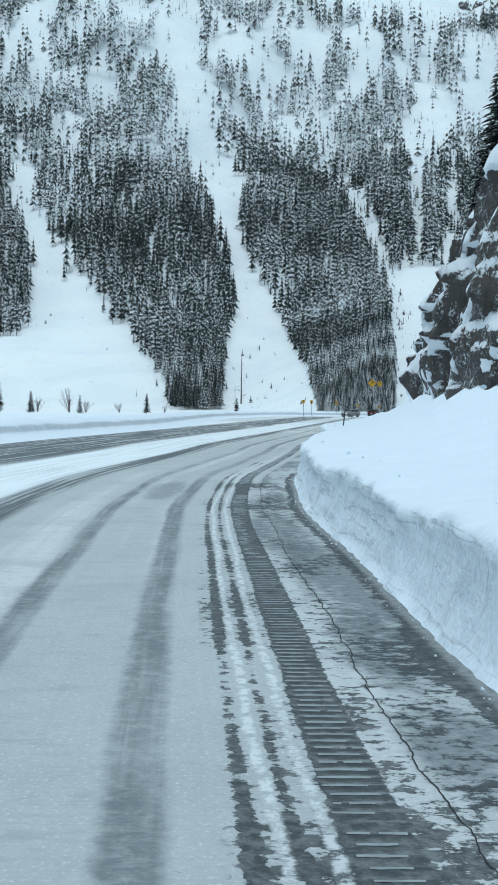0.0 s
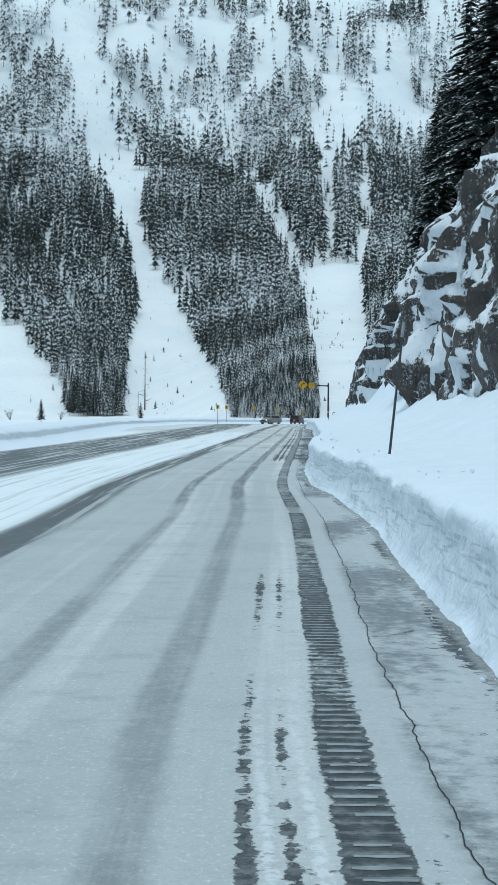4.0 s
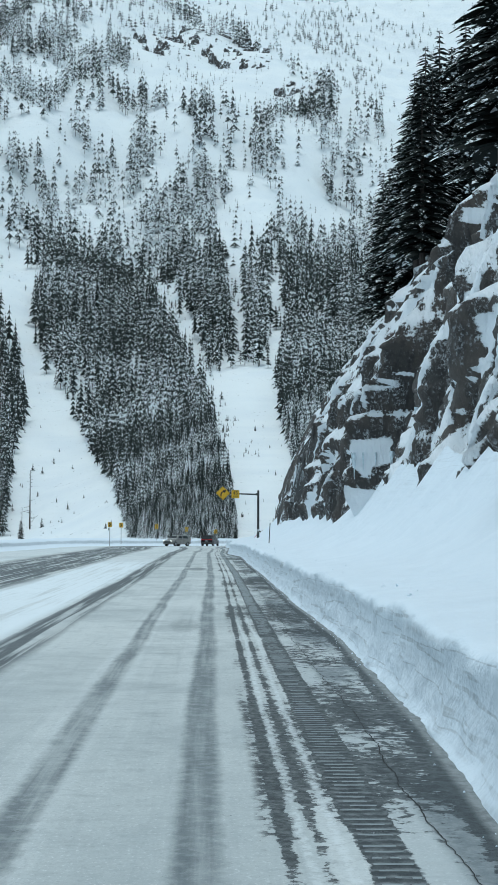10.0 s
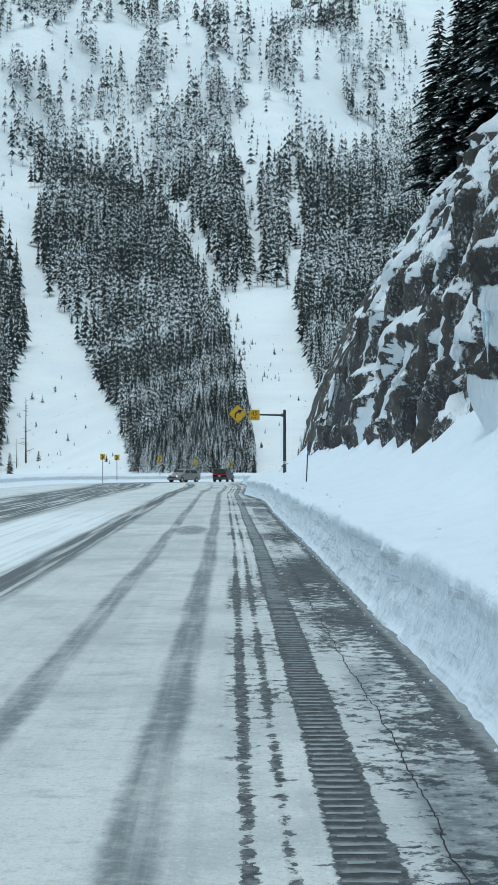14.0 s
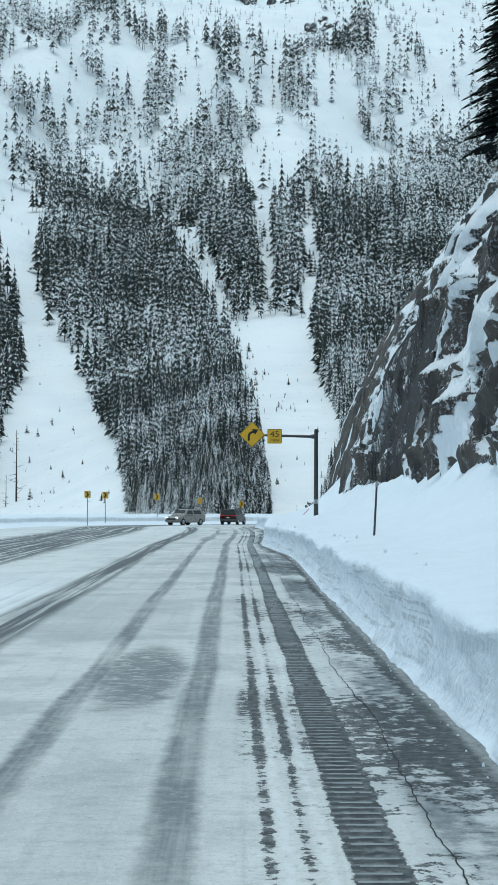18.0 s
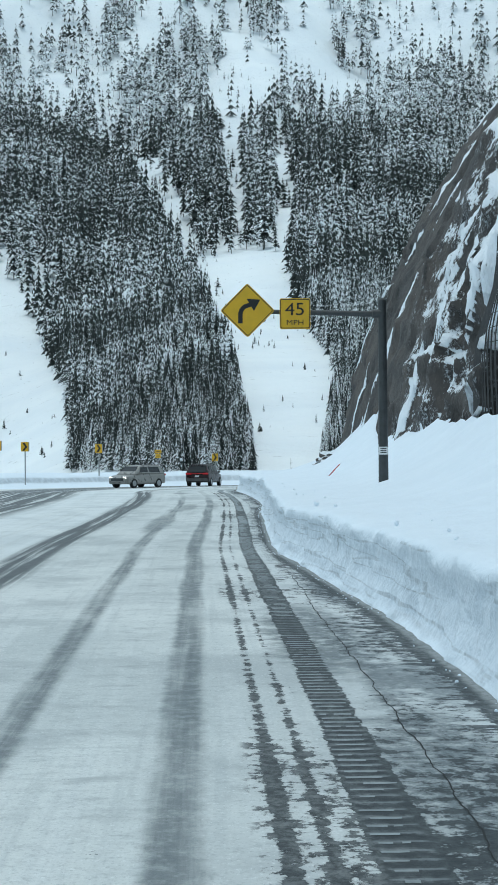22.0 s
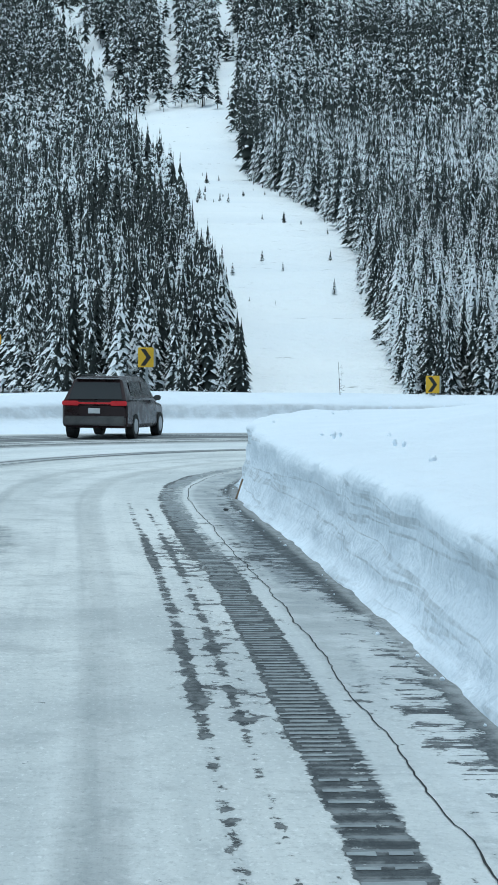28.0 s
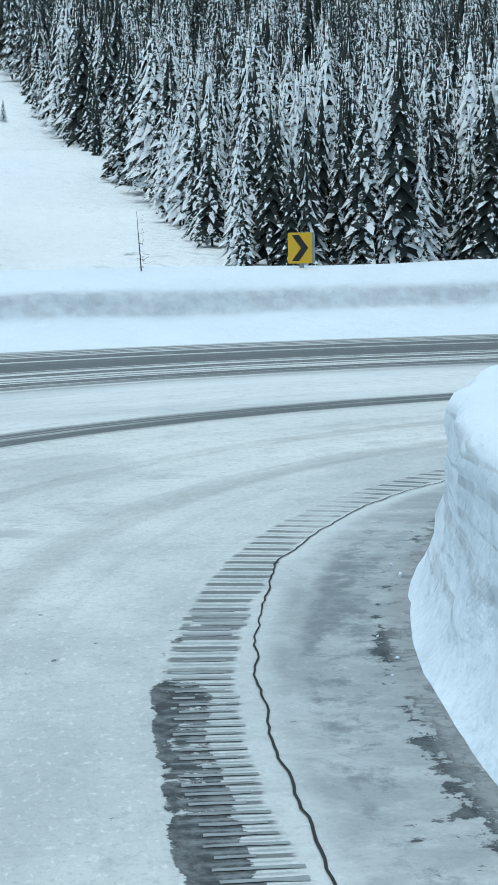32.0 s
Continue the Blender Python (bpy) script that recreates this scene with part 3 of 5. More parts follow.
def cliff_x(y, z):
    """Where the cliff's face stands, and how much snow lies on it there."""
    road_x = 0.55 + bend(y) * 0.9
    y = plan_y(y)
    nose = max(0.0, (y - 100) / 8.0)
    tail = max(0.0, (-300 - y) / 20.0)
    low = min(1.0, max(0.1, (z - 1.0) / 3.5)) * (1 - 0.5 * min(1.0, max(0.0, (y - 15) / 25)))
    out = 0.0
    ys = y + 1.3 * ripple(y * 0.1, z, 0.35, 21.0) + 0.22 * z
    for y0, ln, reach, seed in RIBS:
        t = (ys - y0) / ln
        if -0.1 < t < 1.6:
            reach = reach * (1 - 0.75 * min(1.0, max(0.0, (y - 15) / 25)))
            r = reach * (0.7 + 0.7 * ripple(seed, z, 0.09, 8.0) + 0.45 * ripple(seed, z, 0.33, 9.0))
            out = max(out, r * (1 - 0.75 * t if t > 0 else max(0, 1 + t / 0.08)))
    jog = noise.cell(Vector((ys * 0.07, z * 0.05, 2.0)))
    k = (z + 1.2 * ripple(ys, z, 0.12, 5.0) + 4.0 * jog) / 3.1
    f = k - math.floor(k)
    ledge = (f - max(0.0, (f - 0.80) / 0.20)) * (0.22 + 0.5 * noise.cell(Vector((math.floor(k) * 3.1, ys * 0.16, 1.0))))
    slab = noise.cell(Vector((ys * 0.15 + 0.37 * math.floor(k), math.floor(k) * 1.7, 4.0))) * 0.5
    crag = 0.5 * noise.fractal(Vector((ys * 0.35, z * 0.7, 6.0)), 0.8, 2.1, 4, noise_basis="PERLIN_ORIGINAL")
    cover = min(1.0, max(0.0, (0.7 * ripple(ys, z * 1.3, 0.12, 31.0) + 0.9 * ripple((z + ys) * 0.8, (z - ys) * 0.25, 0.55, 33.0) + 0.7 * ripple((z + ys) * 0.8, (z - ys) * 0.35, 1.3, 35.0) - 0.22) / 0.12))
    if -28 < y < 13 and z < 13:
        cover *= 0.85
    if y > 40:
        split = ripple((z + y) * 0.5, (z - y) * 0.12, 0.5, 35.0)
        cover = 1.0 if split > 0.34 else -min(1.0, (y - 40) / 6.0)
    rough = (ledge + slab - 0.5) * (1 - 0.8 * max(0.0, cover)) + crag * (1 - 0.6 * max(0.0, cover))
    x = face_x(z) + 1.25 - 1.2 * min(1, max(0, (y - 10) / 30)) + road_x + nose ** 2 * 9 + 0.017 * max(0.0, y - 45) + tail ** 2 * 12 - (out + rough) * low
    return x, cover


def build_cliff():
    rib_list()
    ys = np.concatenate([np.arange(-326, -226, 0.7), np.arange(-226, 101, 0.45)])
    zs = np.concatenate([np.arange(0.5, 24, 0.30), np.linspace(24.4, 64, 56)])
    verts, lying = [], []
    for y in ys:
        for z in zs:
            x, cover = cliff_x(y, z)
            verts.append((x, y, z + 0.2 * ripple(y * 0.5, z, 0.8, 12.0)))
            lying.append(cover)
        top = verts[-1]
        for dx, dz in ((14, 7), (45, 16), (110, 22), (200, 10), (290, -66)):
            verts.append((top[0] + dx, y, top[2] + dz + 1.5 * ripple(y, dx, 0.05, 2.0)))
            lying.append(1.0)
    rows, cols = len(ys), len(zs) + 5
    for r, y in ((rows - 1, ys[-1] + 4.0), (0, ys[0] - 4.0)):
        edge = [(max(v[0], verts[r * cols + cols - 1][0] - 10), y, v[2]) for v in verts[r * cols:(r + 1) * cols]]
        if r == 0:
            verts, lying = edge + verts, [1.0] * cols + lying
            rows += 1
        else:
            verts, lying = verts + edge, lying + [1.0] * cols
    rows += 1
    ob = sheet("rock_cliff", verts, grid_faces(rows, cols), ROCK, None, True)
    layer = ob.data.attributes.new("snow_cover", "FLOAT", "POINT")
    layer.data.foreach_set("value", lying)
    tagged(ob, "dark broken rock cliff with snow on its ledges", "cliff", kind="structure")


def build_netting():
    """Rockfall wire mesh hanging down the cliff face."""
    rng = random.Random(4)
    net = thing("rockfall_netting", (8.0, -8.0, 2.5))
    ny, nz = np.arange(-27, 12.1, 0.75), np.arange(1.5, 15.1, 0.5)
    face = np.array([[cliff_x(y, z)[0] for z in nz] for y in ny])
    for _ in range(3):
        pad = np.pad(face, 1, mode="edge")
        face = np.min([pad[i:i + len(ny), j:j + len(nz)] for i in range(3) for j in range(3)], axis=0)
    for _ in range(3):
        pad = np.pad(face, 1, mode="edge")
        face = np.mean([pad[i:i + len(ny), j:j + len(nz)] for i in range(3) for j in range(3)], axis=0)

    def drape(y, z):
        col = [np.interp(y, ny, face[:, k]) for k in range(len(nz))]
        return float(np.interp(z, nz, col)) + 0.25

    for name, wires in (("hanging_mesh", True), ("cross_mesh", False)):
        verts, faces, lines = [], [], []
        if wires:
            for y in np.arange(-25, 10, 0.36):
                lines.append([(y + 0.5 * math.sin(0.3 * z + y), z) for z in np.arange(2.2 + rng.uniform(0, 0.8), 13.0 + rng.uniform(-1.5, 1), 0.8)])
        else:
            for z in np.arange(2.6, 12.6, 0.45):
                lines.append([(y, z + 0.10 * ripple(y, z, 0.4, 3.0)) for y in np.arange(-25, 10, 1.0)])
        for line in lines:
            prev = None
            for y, z in line:
                x = drape(y, z)
                b = len(verts)
                r = 0.028 if wires else 0.012
                verts += [(x - 8.0, y + 8.0 - r * 4, z - 2.5 - r), (x - 8.0 - r, y + 8.0 + r * 2, z - 2.5 - r), (x - 8.0, y + 8.0, z - 2.5 + r)]
                if prev is not None:
                    faces += [(prev + q, prev + (q + 1) % 3, b + (q + 1) % 3, b + q) for q in range(3)]
                prev = b
        sheet(name, verts, faces, WIRE, net, False)["kind"] = "stuff"
    tagged(net, "dark wire rockfall netting hanging down the cliff face", "netting")


PROF_Y = (120, 132, 180, 240, 360, 505, 650, 851, 950, 1040, 1260, 1560, 1800)
PROF_Z = (-1.2, 0.9, 5.3, 12.4, 24, 39, 70, 130, 175, 235, 320, 440, 520)


def slope_height(x, y):
    """Height of the mountain side beyond the bend over the plan, in metres."""
    x, y = np.asarray(x, float), np.asarray(y, float)
    bulge = np.clip((-x - 40) / 90, 0, 1) * 60 * np.clip((y - 600) / 200, 0, 1)
    foot = 226 * np.clip((650 - y) / 284, 0, 1) * np.clip((-x - 2) / 47, 0, 1)
    crest = np.interp(x, (-200, -63, 5, 68, 103, 200), (1640, 1560, 1391, 1185, 1060, 1000)) + 14 * np.sin(x / 17.0) + 8 * np.sin(x / 6.1)
    yy = y + bulge - foot + (14 * np.sin(x / 31.0 + y / 120.0) + 6 * np.sin(x / 11.0 - y / 47.0)) * np.clip((y - 300) / 300, 0, 1)
    front = np.interp(np.minimum(yy, crest), PROF_Y, PROF_Z) - 0.55 * np.maximum(yy - crest, 0)
    back = 60 + (np.minimum(y, 2400 + 60 * np.sin(x / 90.0)) - 1300) * 0.52 + 18 * np.sin(x / 70.0 + y / 160.0)
    return np.maximum(front, np.where(y > 1250, back, -60))


# Avalanche chutes and open snow on the mountain side, as outlines on the plan.
CHUTES = (
    ((-82.7, 128), (-42.9, 128), (-77.4, 398), (-108.2, 533), (-136.3, 609), (-154.9, 652), (-172.9, 694), (-190.3, 778), (-206.5, 788), (-194.2, 723), (-169.4, 644), (-160.3, 592), (-146.2, 485)),
    ((-35.8, 128), (-9.3, 128), (-15.4, 192), (-18, 236), (-26.9, 372), (-43, 527), (-52, 593), (-65.5, 639), (-74.7, 704), (-79.5, 783), (-90.9, 863), (-101.8, 868), (-112.2, 904), (-120.4, 966), (-135.5, 1069), (-149.8, 1052), (-136.5, 948), (-125.9, 865), (-115.3, 828), (-107.2, 774), (-89.7, 705), (-80.8, 656), (-73.8, 628), (-67.9, 573), (-65.9, 494)),
    ((-30.5, 834), (-18.7, 774), (-6.3, 702), (1.3, 584), (8.2, 516), (3.5, 419), (-1.8, 571), (-12, 680), (-24.4, 745)),
    ((4, 127), (4.0, 137), (4.2, 157), (3.7, 200), (3.4, 258), (1.2, 340), (-1.0, 417), (-0.4, 520), (-2.5, 625), (4, 660), (14, 640), (22, 650), (24, 600), (22.5, 480), (21, 390), (20, 310), (18.3, 255), (16, 215), (14, 190), (12.3, 163), (11, 147), (10, 137), (9.2, 127)),
    ((22, 600), (25, 610), (28.5, 679), (31, 747), (30.5, 825), (26, 825), (24.5, 720), (20, 650)),
    ((8.7, 652), (5.5, 794), (3.7, 895), (7.5, 958), (16.6, 961), (13.4, 870), (13.3, 735), (12.5, 629)),
    ((6.4, 772), (10.8, 774), (7.2, 861), (3.8, 938), (0.1, 943), (2.8, 856)),
    ((8.4, 935), (32.1, 932), (33.4, 889), (18.8, 861), (10.8, 878)),
    ((40.8, 966), (70.1, 974), (72.9, 931), (53.7, 889), (40.1, 913)),
    ((-78, 1500), (-40, 1490), (-5, 1400), (28, 1300), (62, 1170), (60, 1110), (26, 1098), (-5, 1086), (-15, 1040), (-35, 1070), (-57, 1204), (-80, 1330)),
    ((-190.4, 1048), (-163.9, 1047), (-152.7, 977), (-170, 951)),
)


def inside(poly, x, y):
    p = np.array(poly, float)
    hit = np.zeros(x.shape, bool)
    for (x0, y0), (x1, y1) in zip(p, np.roll(p, -1, 0)):
        cross = (y0 > y) != (y1 > y)
        with np.errstate(divide="ignore", invalid="ignore"):
            hit ^= cross & (x < (x1 - x0) * (y - y0) / (y1 - y0) + x0)
    return hit


def build_mountain():
    xs = np.arange(-520, 560, 9.0)
    ys = np.concatenate([np.arange(120, 300, 4.0), np.arange(300, 1640, 9.0), np.arange(1640, 2700, 30.0)])
    gx, gy = np.meshgrid(xs, ys)
    gz = slope_height(gx, gy) + 2.5 * np.sin(gx / 7.3 + gy / 19) * np.clip((gy - 600) / 200, 0, 1) + 0.25 * np.sin(gx / 1.7 + gy / 5) * np.clip((gy - 128) / 30, 0, 1)
    ob = sheet("mountain", np.stack([gx, gy, gz], -1).reshape(-1, 3), grid_faces(len(ys), len(xs)), SLOPE)
    tagged(ob, "steep snow-covered mountain side beyond the road bend", "mountain", kind="structure")


def conifer_template(tiers, points, seed):
    """One small conifer of unit height as arrays: ragged drooping tiers round a stem."""
    rng = np.random.default_rng(seed)
    verts, faces, tips = [], [], []
    for k in range(tiers):
        f = k / (tiers - 1)
        z_top = 0.16 + 0.84 * ((k + 1.0) / tiers) ** 0.92
        z_low = z_top - 0.20 + 0.07 * f
        r = 0.170 * (1 - f) ** 0.85 + 0.010
        a0 = rng.uniform(0, 6.28)
        base = len(verts)
        verts.append((0, 0, z_top))
        tips.append(0.0 if k < tiers - 1 else 0.5)
        for j in range(points * 2):
            a = a0 + math.pi * j / points
            tips.append(rng.uniform(0.7, 1.3) if j % 2 == 0 else 0.45)
            rr = r * (rng.uniform(0.8, 1.2) if j % 2 == 0 else rng.uniform(0.35, 0.55))
            verts.append((rr * math.cos(a), rr * math.sin(a), z_low + (0.0 if j % 2 == 0 else 0.055) + rng.uniform(-0.012, 0.012)))
        for j in range(points * 2):
            faces.append((base, base + 1 + j, base + 1 + (j + 1) % (points * 2)))
    base = len(verts)
    verts += [(0.012, 0, 0), (-0.006, 0.01, 0), (-0.006, -0.01, 0), (0, 0, 0.4)]
    faces += [(base, base + 1, base + 3), (base + 1, base + 2, base + 3), (base + 2, base, base + 3)]
    return np.array(verts), np.array(faces), np.array(tips + [0.0] * 4)


def plant(name, spots, mat, label, tiers=7, points=5):
    """Joins many conifers at (x, y, z, height, girth) into one object."""
    kinds = [conifer_template(tiers, points, k) for k in range(5)]
    rng = np.random.default_rng(11)
    vs, fs, own, tips, n = [], [], [], [], 0
    for i, (x, y, z, h, g) in enumerate(spots):
        v, f, tip = kinds[i % 5]
        own.append(np.full(len(v), rng.uniform(0, 1)))
        tips.append(tip)
        a = rng.uniform(0, 6.28)
        c, s = math.cos(a), math.sin(a)
        lx, ly = rng.normal(0, 0.012, 2)
        w = np.stack([(v[:, 0] * c - v[:, 1] * s) * h * g + v[:, 2] * h * lx + x, (v[:, 0] * s + v[:, 1] * c) * h * g + v[:, 2] * h * ly + y, v[:, 2] * h + z], 1)
        vs.append(w)
        fs.append(f + n)
        n += len(v)
    vs, fs = np.concatenate(vs), np.concatenate(fs)
    me = bpy.data.meshes.new(name)
    me.vertices.add(len(vs))
    me.vertices.foreach_set("co", vs.astype(np.float32).ravel())
    me.loops.add(len(fs) * 3)
    me.loops.foreach_set("vertex_index", fs.astype(np.int32).ravel())
    me.polygons.add(len(fs))
    me.polygons.foreach_set("loop_start", np.arange(0, len(fs) * 3, 3, dtype=np.int32))
    me.update(calc_edges=True)
    for layer, data in (("own_snow", own), ("bough_tip", tips)):
        me.attributes.new(layer, "FLOAT", "POINT").data.foreach_set("value", np.concatenate(data).astype(np.float32))
    me.materials.append(mat)
    return tagged(new(name, me), label, "forest", kind="stuff")


def build_forest():
    rng = np.random.default_rng(5)
    n_far, n_low = 70000, 34000
    n = n_far + n_low
    x = rng.uniform(-340, 330, n)
    y = 520 + 1050 * rng.uniform(0, 1, n) ** 0.92
    # The lower slope is sampled the denser the smaller its trees are.
    ys = np.arange(131.0, 520.0)
    share = (60 + 0.42 * ys) / (3.2 + 0.021 * (ys - 131)) ** 2
    low = np.arange(n) >= n_far
    y[low] = np.interp(rng.uniform(0, 1, n_low), np.cumsum(share) / share.sum(), ys)
    x[low] = rng.uniform(-0.2, 0.28, n_low) * (y[low] + 60) + rng.uniform(-8, 8, n_low)
    keep = (x > -130 - 0.22 * (y - 300)) & (x < np.where(y < 520, 20 + 0.34 * (y - 130), 150 + 0.2 * (y - 300)))
    z = slope_height(x, y)
    open_snow = np.zeros(n, bool)
    # The edges of the open snow are frayed by single trees.
    fx, fy = x + rng.normal(0, 1, n) * np.clip((y - 150) / 600, 0.08, 0.5), y + rng.normal(0, 9, n) * np.clip((y - 350) / 200, 0, 1)
    for poly in CHUTES:
        open_snow |= inside(poly, fx, fy)
    wave = np.array([ripple(a * 3.0, b * 0.8, 0.013, 1.0) + 0.8 * ripple(a * 2.6, b * 0.7, 0.034, 4.0) for a, b in zip(x, y)])
    high = np.clip((z - 80) / 125, 0, 1)
    clump = np.clip((wave + 0.46 - 0.46 * high) / 0.22, 0.09, 1)
    dens = np.where(high > 0.02, np.minimum(1 - high + high * clump, clump + 0.5 * (1 - high)), 1.0)
    brushy = inside(CHUTES[4], x, y) | inside(CHUTES[5], x, y)
    dens = np.where(open_snow, np.where(inside(CHUTES[2], x, y), 0.3, np.where(brushy, 0.2, np.where(y < 320, 0.012, 0.028) + 0.13 * high)), dens)
    dens *= np.where(z < 0.9, 0, 1) * (1 - 0.38 * high)
    ok = keep & (rng.uniform(0, 1, n) < dens)
    size = np.interp(y, (131, 520, 700), (3.3, 11.5, 13.5))
    h = size * (0.35 + 1.25 * rng.beta(2.2, 2.6, n)) * np.where(open_snow, np.where(brushy, rng.uniform(0.15, 0.85, n), rng.uniform(0.06, 0.24, n) + 0.18 * high), 1)
    g = rng.uniform(0.75, 1.15, n) * np.where(open_snow & (high < 0.5), 1.7, 1)
    top = high + rng.normal(0, 0.16, n) > 0.3
    near = ok & (y < 500) & (x > 6)
    for part_of, tiers, points in ((near & (y < 205), 14, 6), (near & (y >= 205), 8, 4)):
        plant("roadside_forest", list(zip(x[part_of], y[part_of], z[part_of] - 0.1, h[part_of], g[part_of] * 0.9)), LADEN, "dense snow-dusted conifers beyond the outer snow bank", tiers, points)
    ok &= ~near
    middle = ok & (y < 430)
    for part_of, tiers, points in ((middle & (y < 205), 14, 6), (middle & (y >= 205), 8, 4)):
        plant("lower_forest", list(zip(x[part_of], y[part_of], z[part_of] - 0.1, h[part_of], g[part_of])), MIDWOOD, "dense dark conifers at the foot of the mountain", tiers, points)
    ok &= ~middle
    for name, pick, mat, label in (("conifer_forest", ok & ~top, FOREST, "dense forest of dark snow-dusted conifers on the lower mountain side"), ("frosted_forest", ok & top, FROSTED, "open forest of white-frosted conifers on the upper mountain side")):
        plant(name, list(zip(x[pick], y[pick], z[pick] - 0.3, h[pick], g[pick])), mat, label, 6 if mat is FOREST else 4, 4)
    m = 15000
    x, y = rng.uniform(-500, 700, m), rng.uniform(1330, 2500, m)
    z = slope_height(x, y)
    w = np.array([ripple(a, b, 0.012, 6.0) + 0.5 * ripple(a, b, 0.04, 8.0) for a, b in zip(x, y)])
    ok = rng.uniform(0, 1, m) < np.clip(0.5 + 1.5 * w, 0.05, 1)
    spots = list(zip(x[ok], y[ok], z[ok], 8.5 * rng.uniform(0.6, 1.2, int(ok.sum())), [1.45] * int(ok.sum())))
    plant("distant_forest", spots, MISTED, "sparse conifers on a high far slope, whitened to stand for mist", 4, 4)


def big_conifer(x, y, z, h, seed):
    """A tall dark conifer: tapered trunk, whorls of drooping flat branches."""
    rng = random.Random(seed)
    tree = thing("conifer", (x, y, z), rng.uniform(0, 360))
    bm = bmesh.new()
    rod(bm, (0, 0, -1.0), (0, 0, h * 0.98), 0.018 * h, 0.02, 8)
    part("trunk", bm, BARK, tree)
    verts, faces = [], []
    zc = h * 0.10
    while zc < h * 0.985:
        f = (zc / h - 0.1) / 0.9
        reach = h * 0.21 * (1 - f) ** 0.75 + 0.12
        k = rng.randint(5, 7)
        a0 = rng.uniform(0, 6.28)
        for j in range(k):
            a = a0 + 6.283 * j / k + rng.uniform(-0.3, 0.3)
            r = reach * rng.uniform(0.7, 1.15)
            dx, dy = math.cos(a), math.sin(a)
            px, py = -dy, dx
            n = 4
            zz0 = zc + rng.uniform(-0.15, 0.15)
            base = len(verts)
            for i in range(n + 1):
                q = i / n
                w = 0.24 * r * math.sin(min(1, q * 1.15) * math.pi * 0.86 + 0.15) * rng.uniform(0.6, 1.2) * (1 if i < n else 0.15)
                zz = zz0 + r * (0.10 * q - 0.42 * q * q)
                droop = 0.35 * w
                verts += [(dx * r * q + px * w, dy * r * q + py * w, zz - droop + rng.uniform(-0.05, 0.05)), (dx * r * q, dy * r * q, zz + 0.03), (dx * r * q - px * w, dy * r * q - py * w, zz - droop + rng.uniform(-0.05, 0.05))]
            for i in range(n):
                b = base + 3 * i
                faces += [(b, b + 1, b + 4, b + 3), (b + 1, b + 2, b + 5, b + 4)]
        zc += max(0.22, h * 0.024) * rng.uniform(0.8, 1.2)
    crown = sheet("crown", verts, faces, SPRUCE, tree, False)
    crown.data.attributes.new("bough_tip", "FLOAT", "POINT").data.foreach_set("value", [1.0 * ((i // 3) % 5) / 4 for i in range(len(verts))])
    return tagged(tree, "tall dark conifer with light snow on its drooping branches", "tree", "conifers above the cliff")


def text_part(name, body, size, mat, parent, at, turn, wide=1.0):
    cu = bpy.data.curves.new(name, "FONT")
    cu.body, cu.size, cu.extrude, cu.align_x, cu.align_y = body, size, 0.004, "CENTER", "CENTER"
    tmp = bpy.data.objects.new(name, cu)
    scene.collection.objects.link(tmp)
    me = bpy.data.meshes.new_from_object(tmp.evaluated_get(bpy.context.evaluated_depsgraph_get()))
    bpy.data.objects.remove(tmp)
    me.materials.clear()
    me.materials.append(mat)
    ob = new(name, me)
    ob.parent = parent
    ob.matrix_local = Matrix.Translation(at) @ turn @ Matrix.Diagonal((wide, 1, 1, 1))
    return ob


UPRIGHT = Matrix.Rotation(math.pi / 2, 4, "X")


def flat_shape(bm, pts, y, thick):
    """A plate with that outline in x and z, its front at y."""
    front = [bm.verts.new((a, y, b)) for a, b in pts]
    back = [bm.verts.new((a, y + thick, b)) for a, b in pts]
    bm.faces.new(front)
    bm.faces.new(back[::-1])
    for i in range(len(pts)):
        j = (i + 1) % len(pts)
        bm.faces.new((front[j], front[i], back[i], back[j]))
    bmesh.ops.recalc_face_normals(bm, faces=bm.faces)


def rounded(w, h, r, n=4):
    out = []
    for cx, cy, a0 in ((w / 2 - r, h / 2 - r, 0), (-w / 2 + r, h / 2 - r, 90), (-w / 2 + r, -h / 2 + r, 180), (w / 2 - r, -h / 2 + r, 270)):
        out += [(cx + r * math.cos(radians(a0 + 90 * i / n)), cy + r * math.sin(radians(a0 + 90 * i / n))) for i in range(n + 1)]
    return out


def turned(pts, deg):
    c, s = math.cos(radians(deg)), math.sin(radians(deg))
    return [(a * c - b * s, a * s + b * c) for a, b in pts]


def shifted(pts, dx, dz):
    return [(a + dx, b + dz) for a, b in pts]


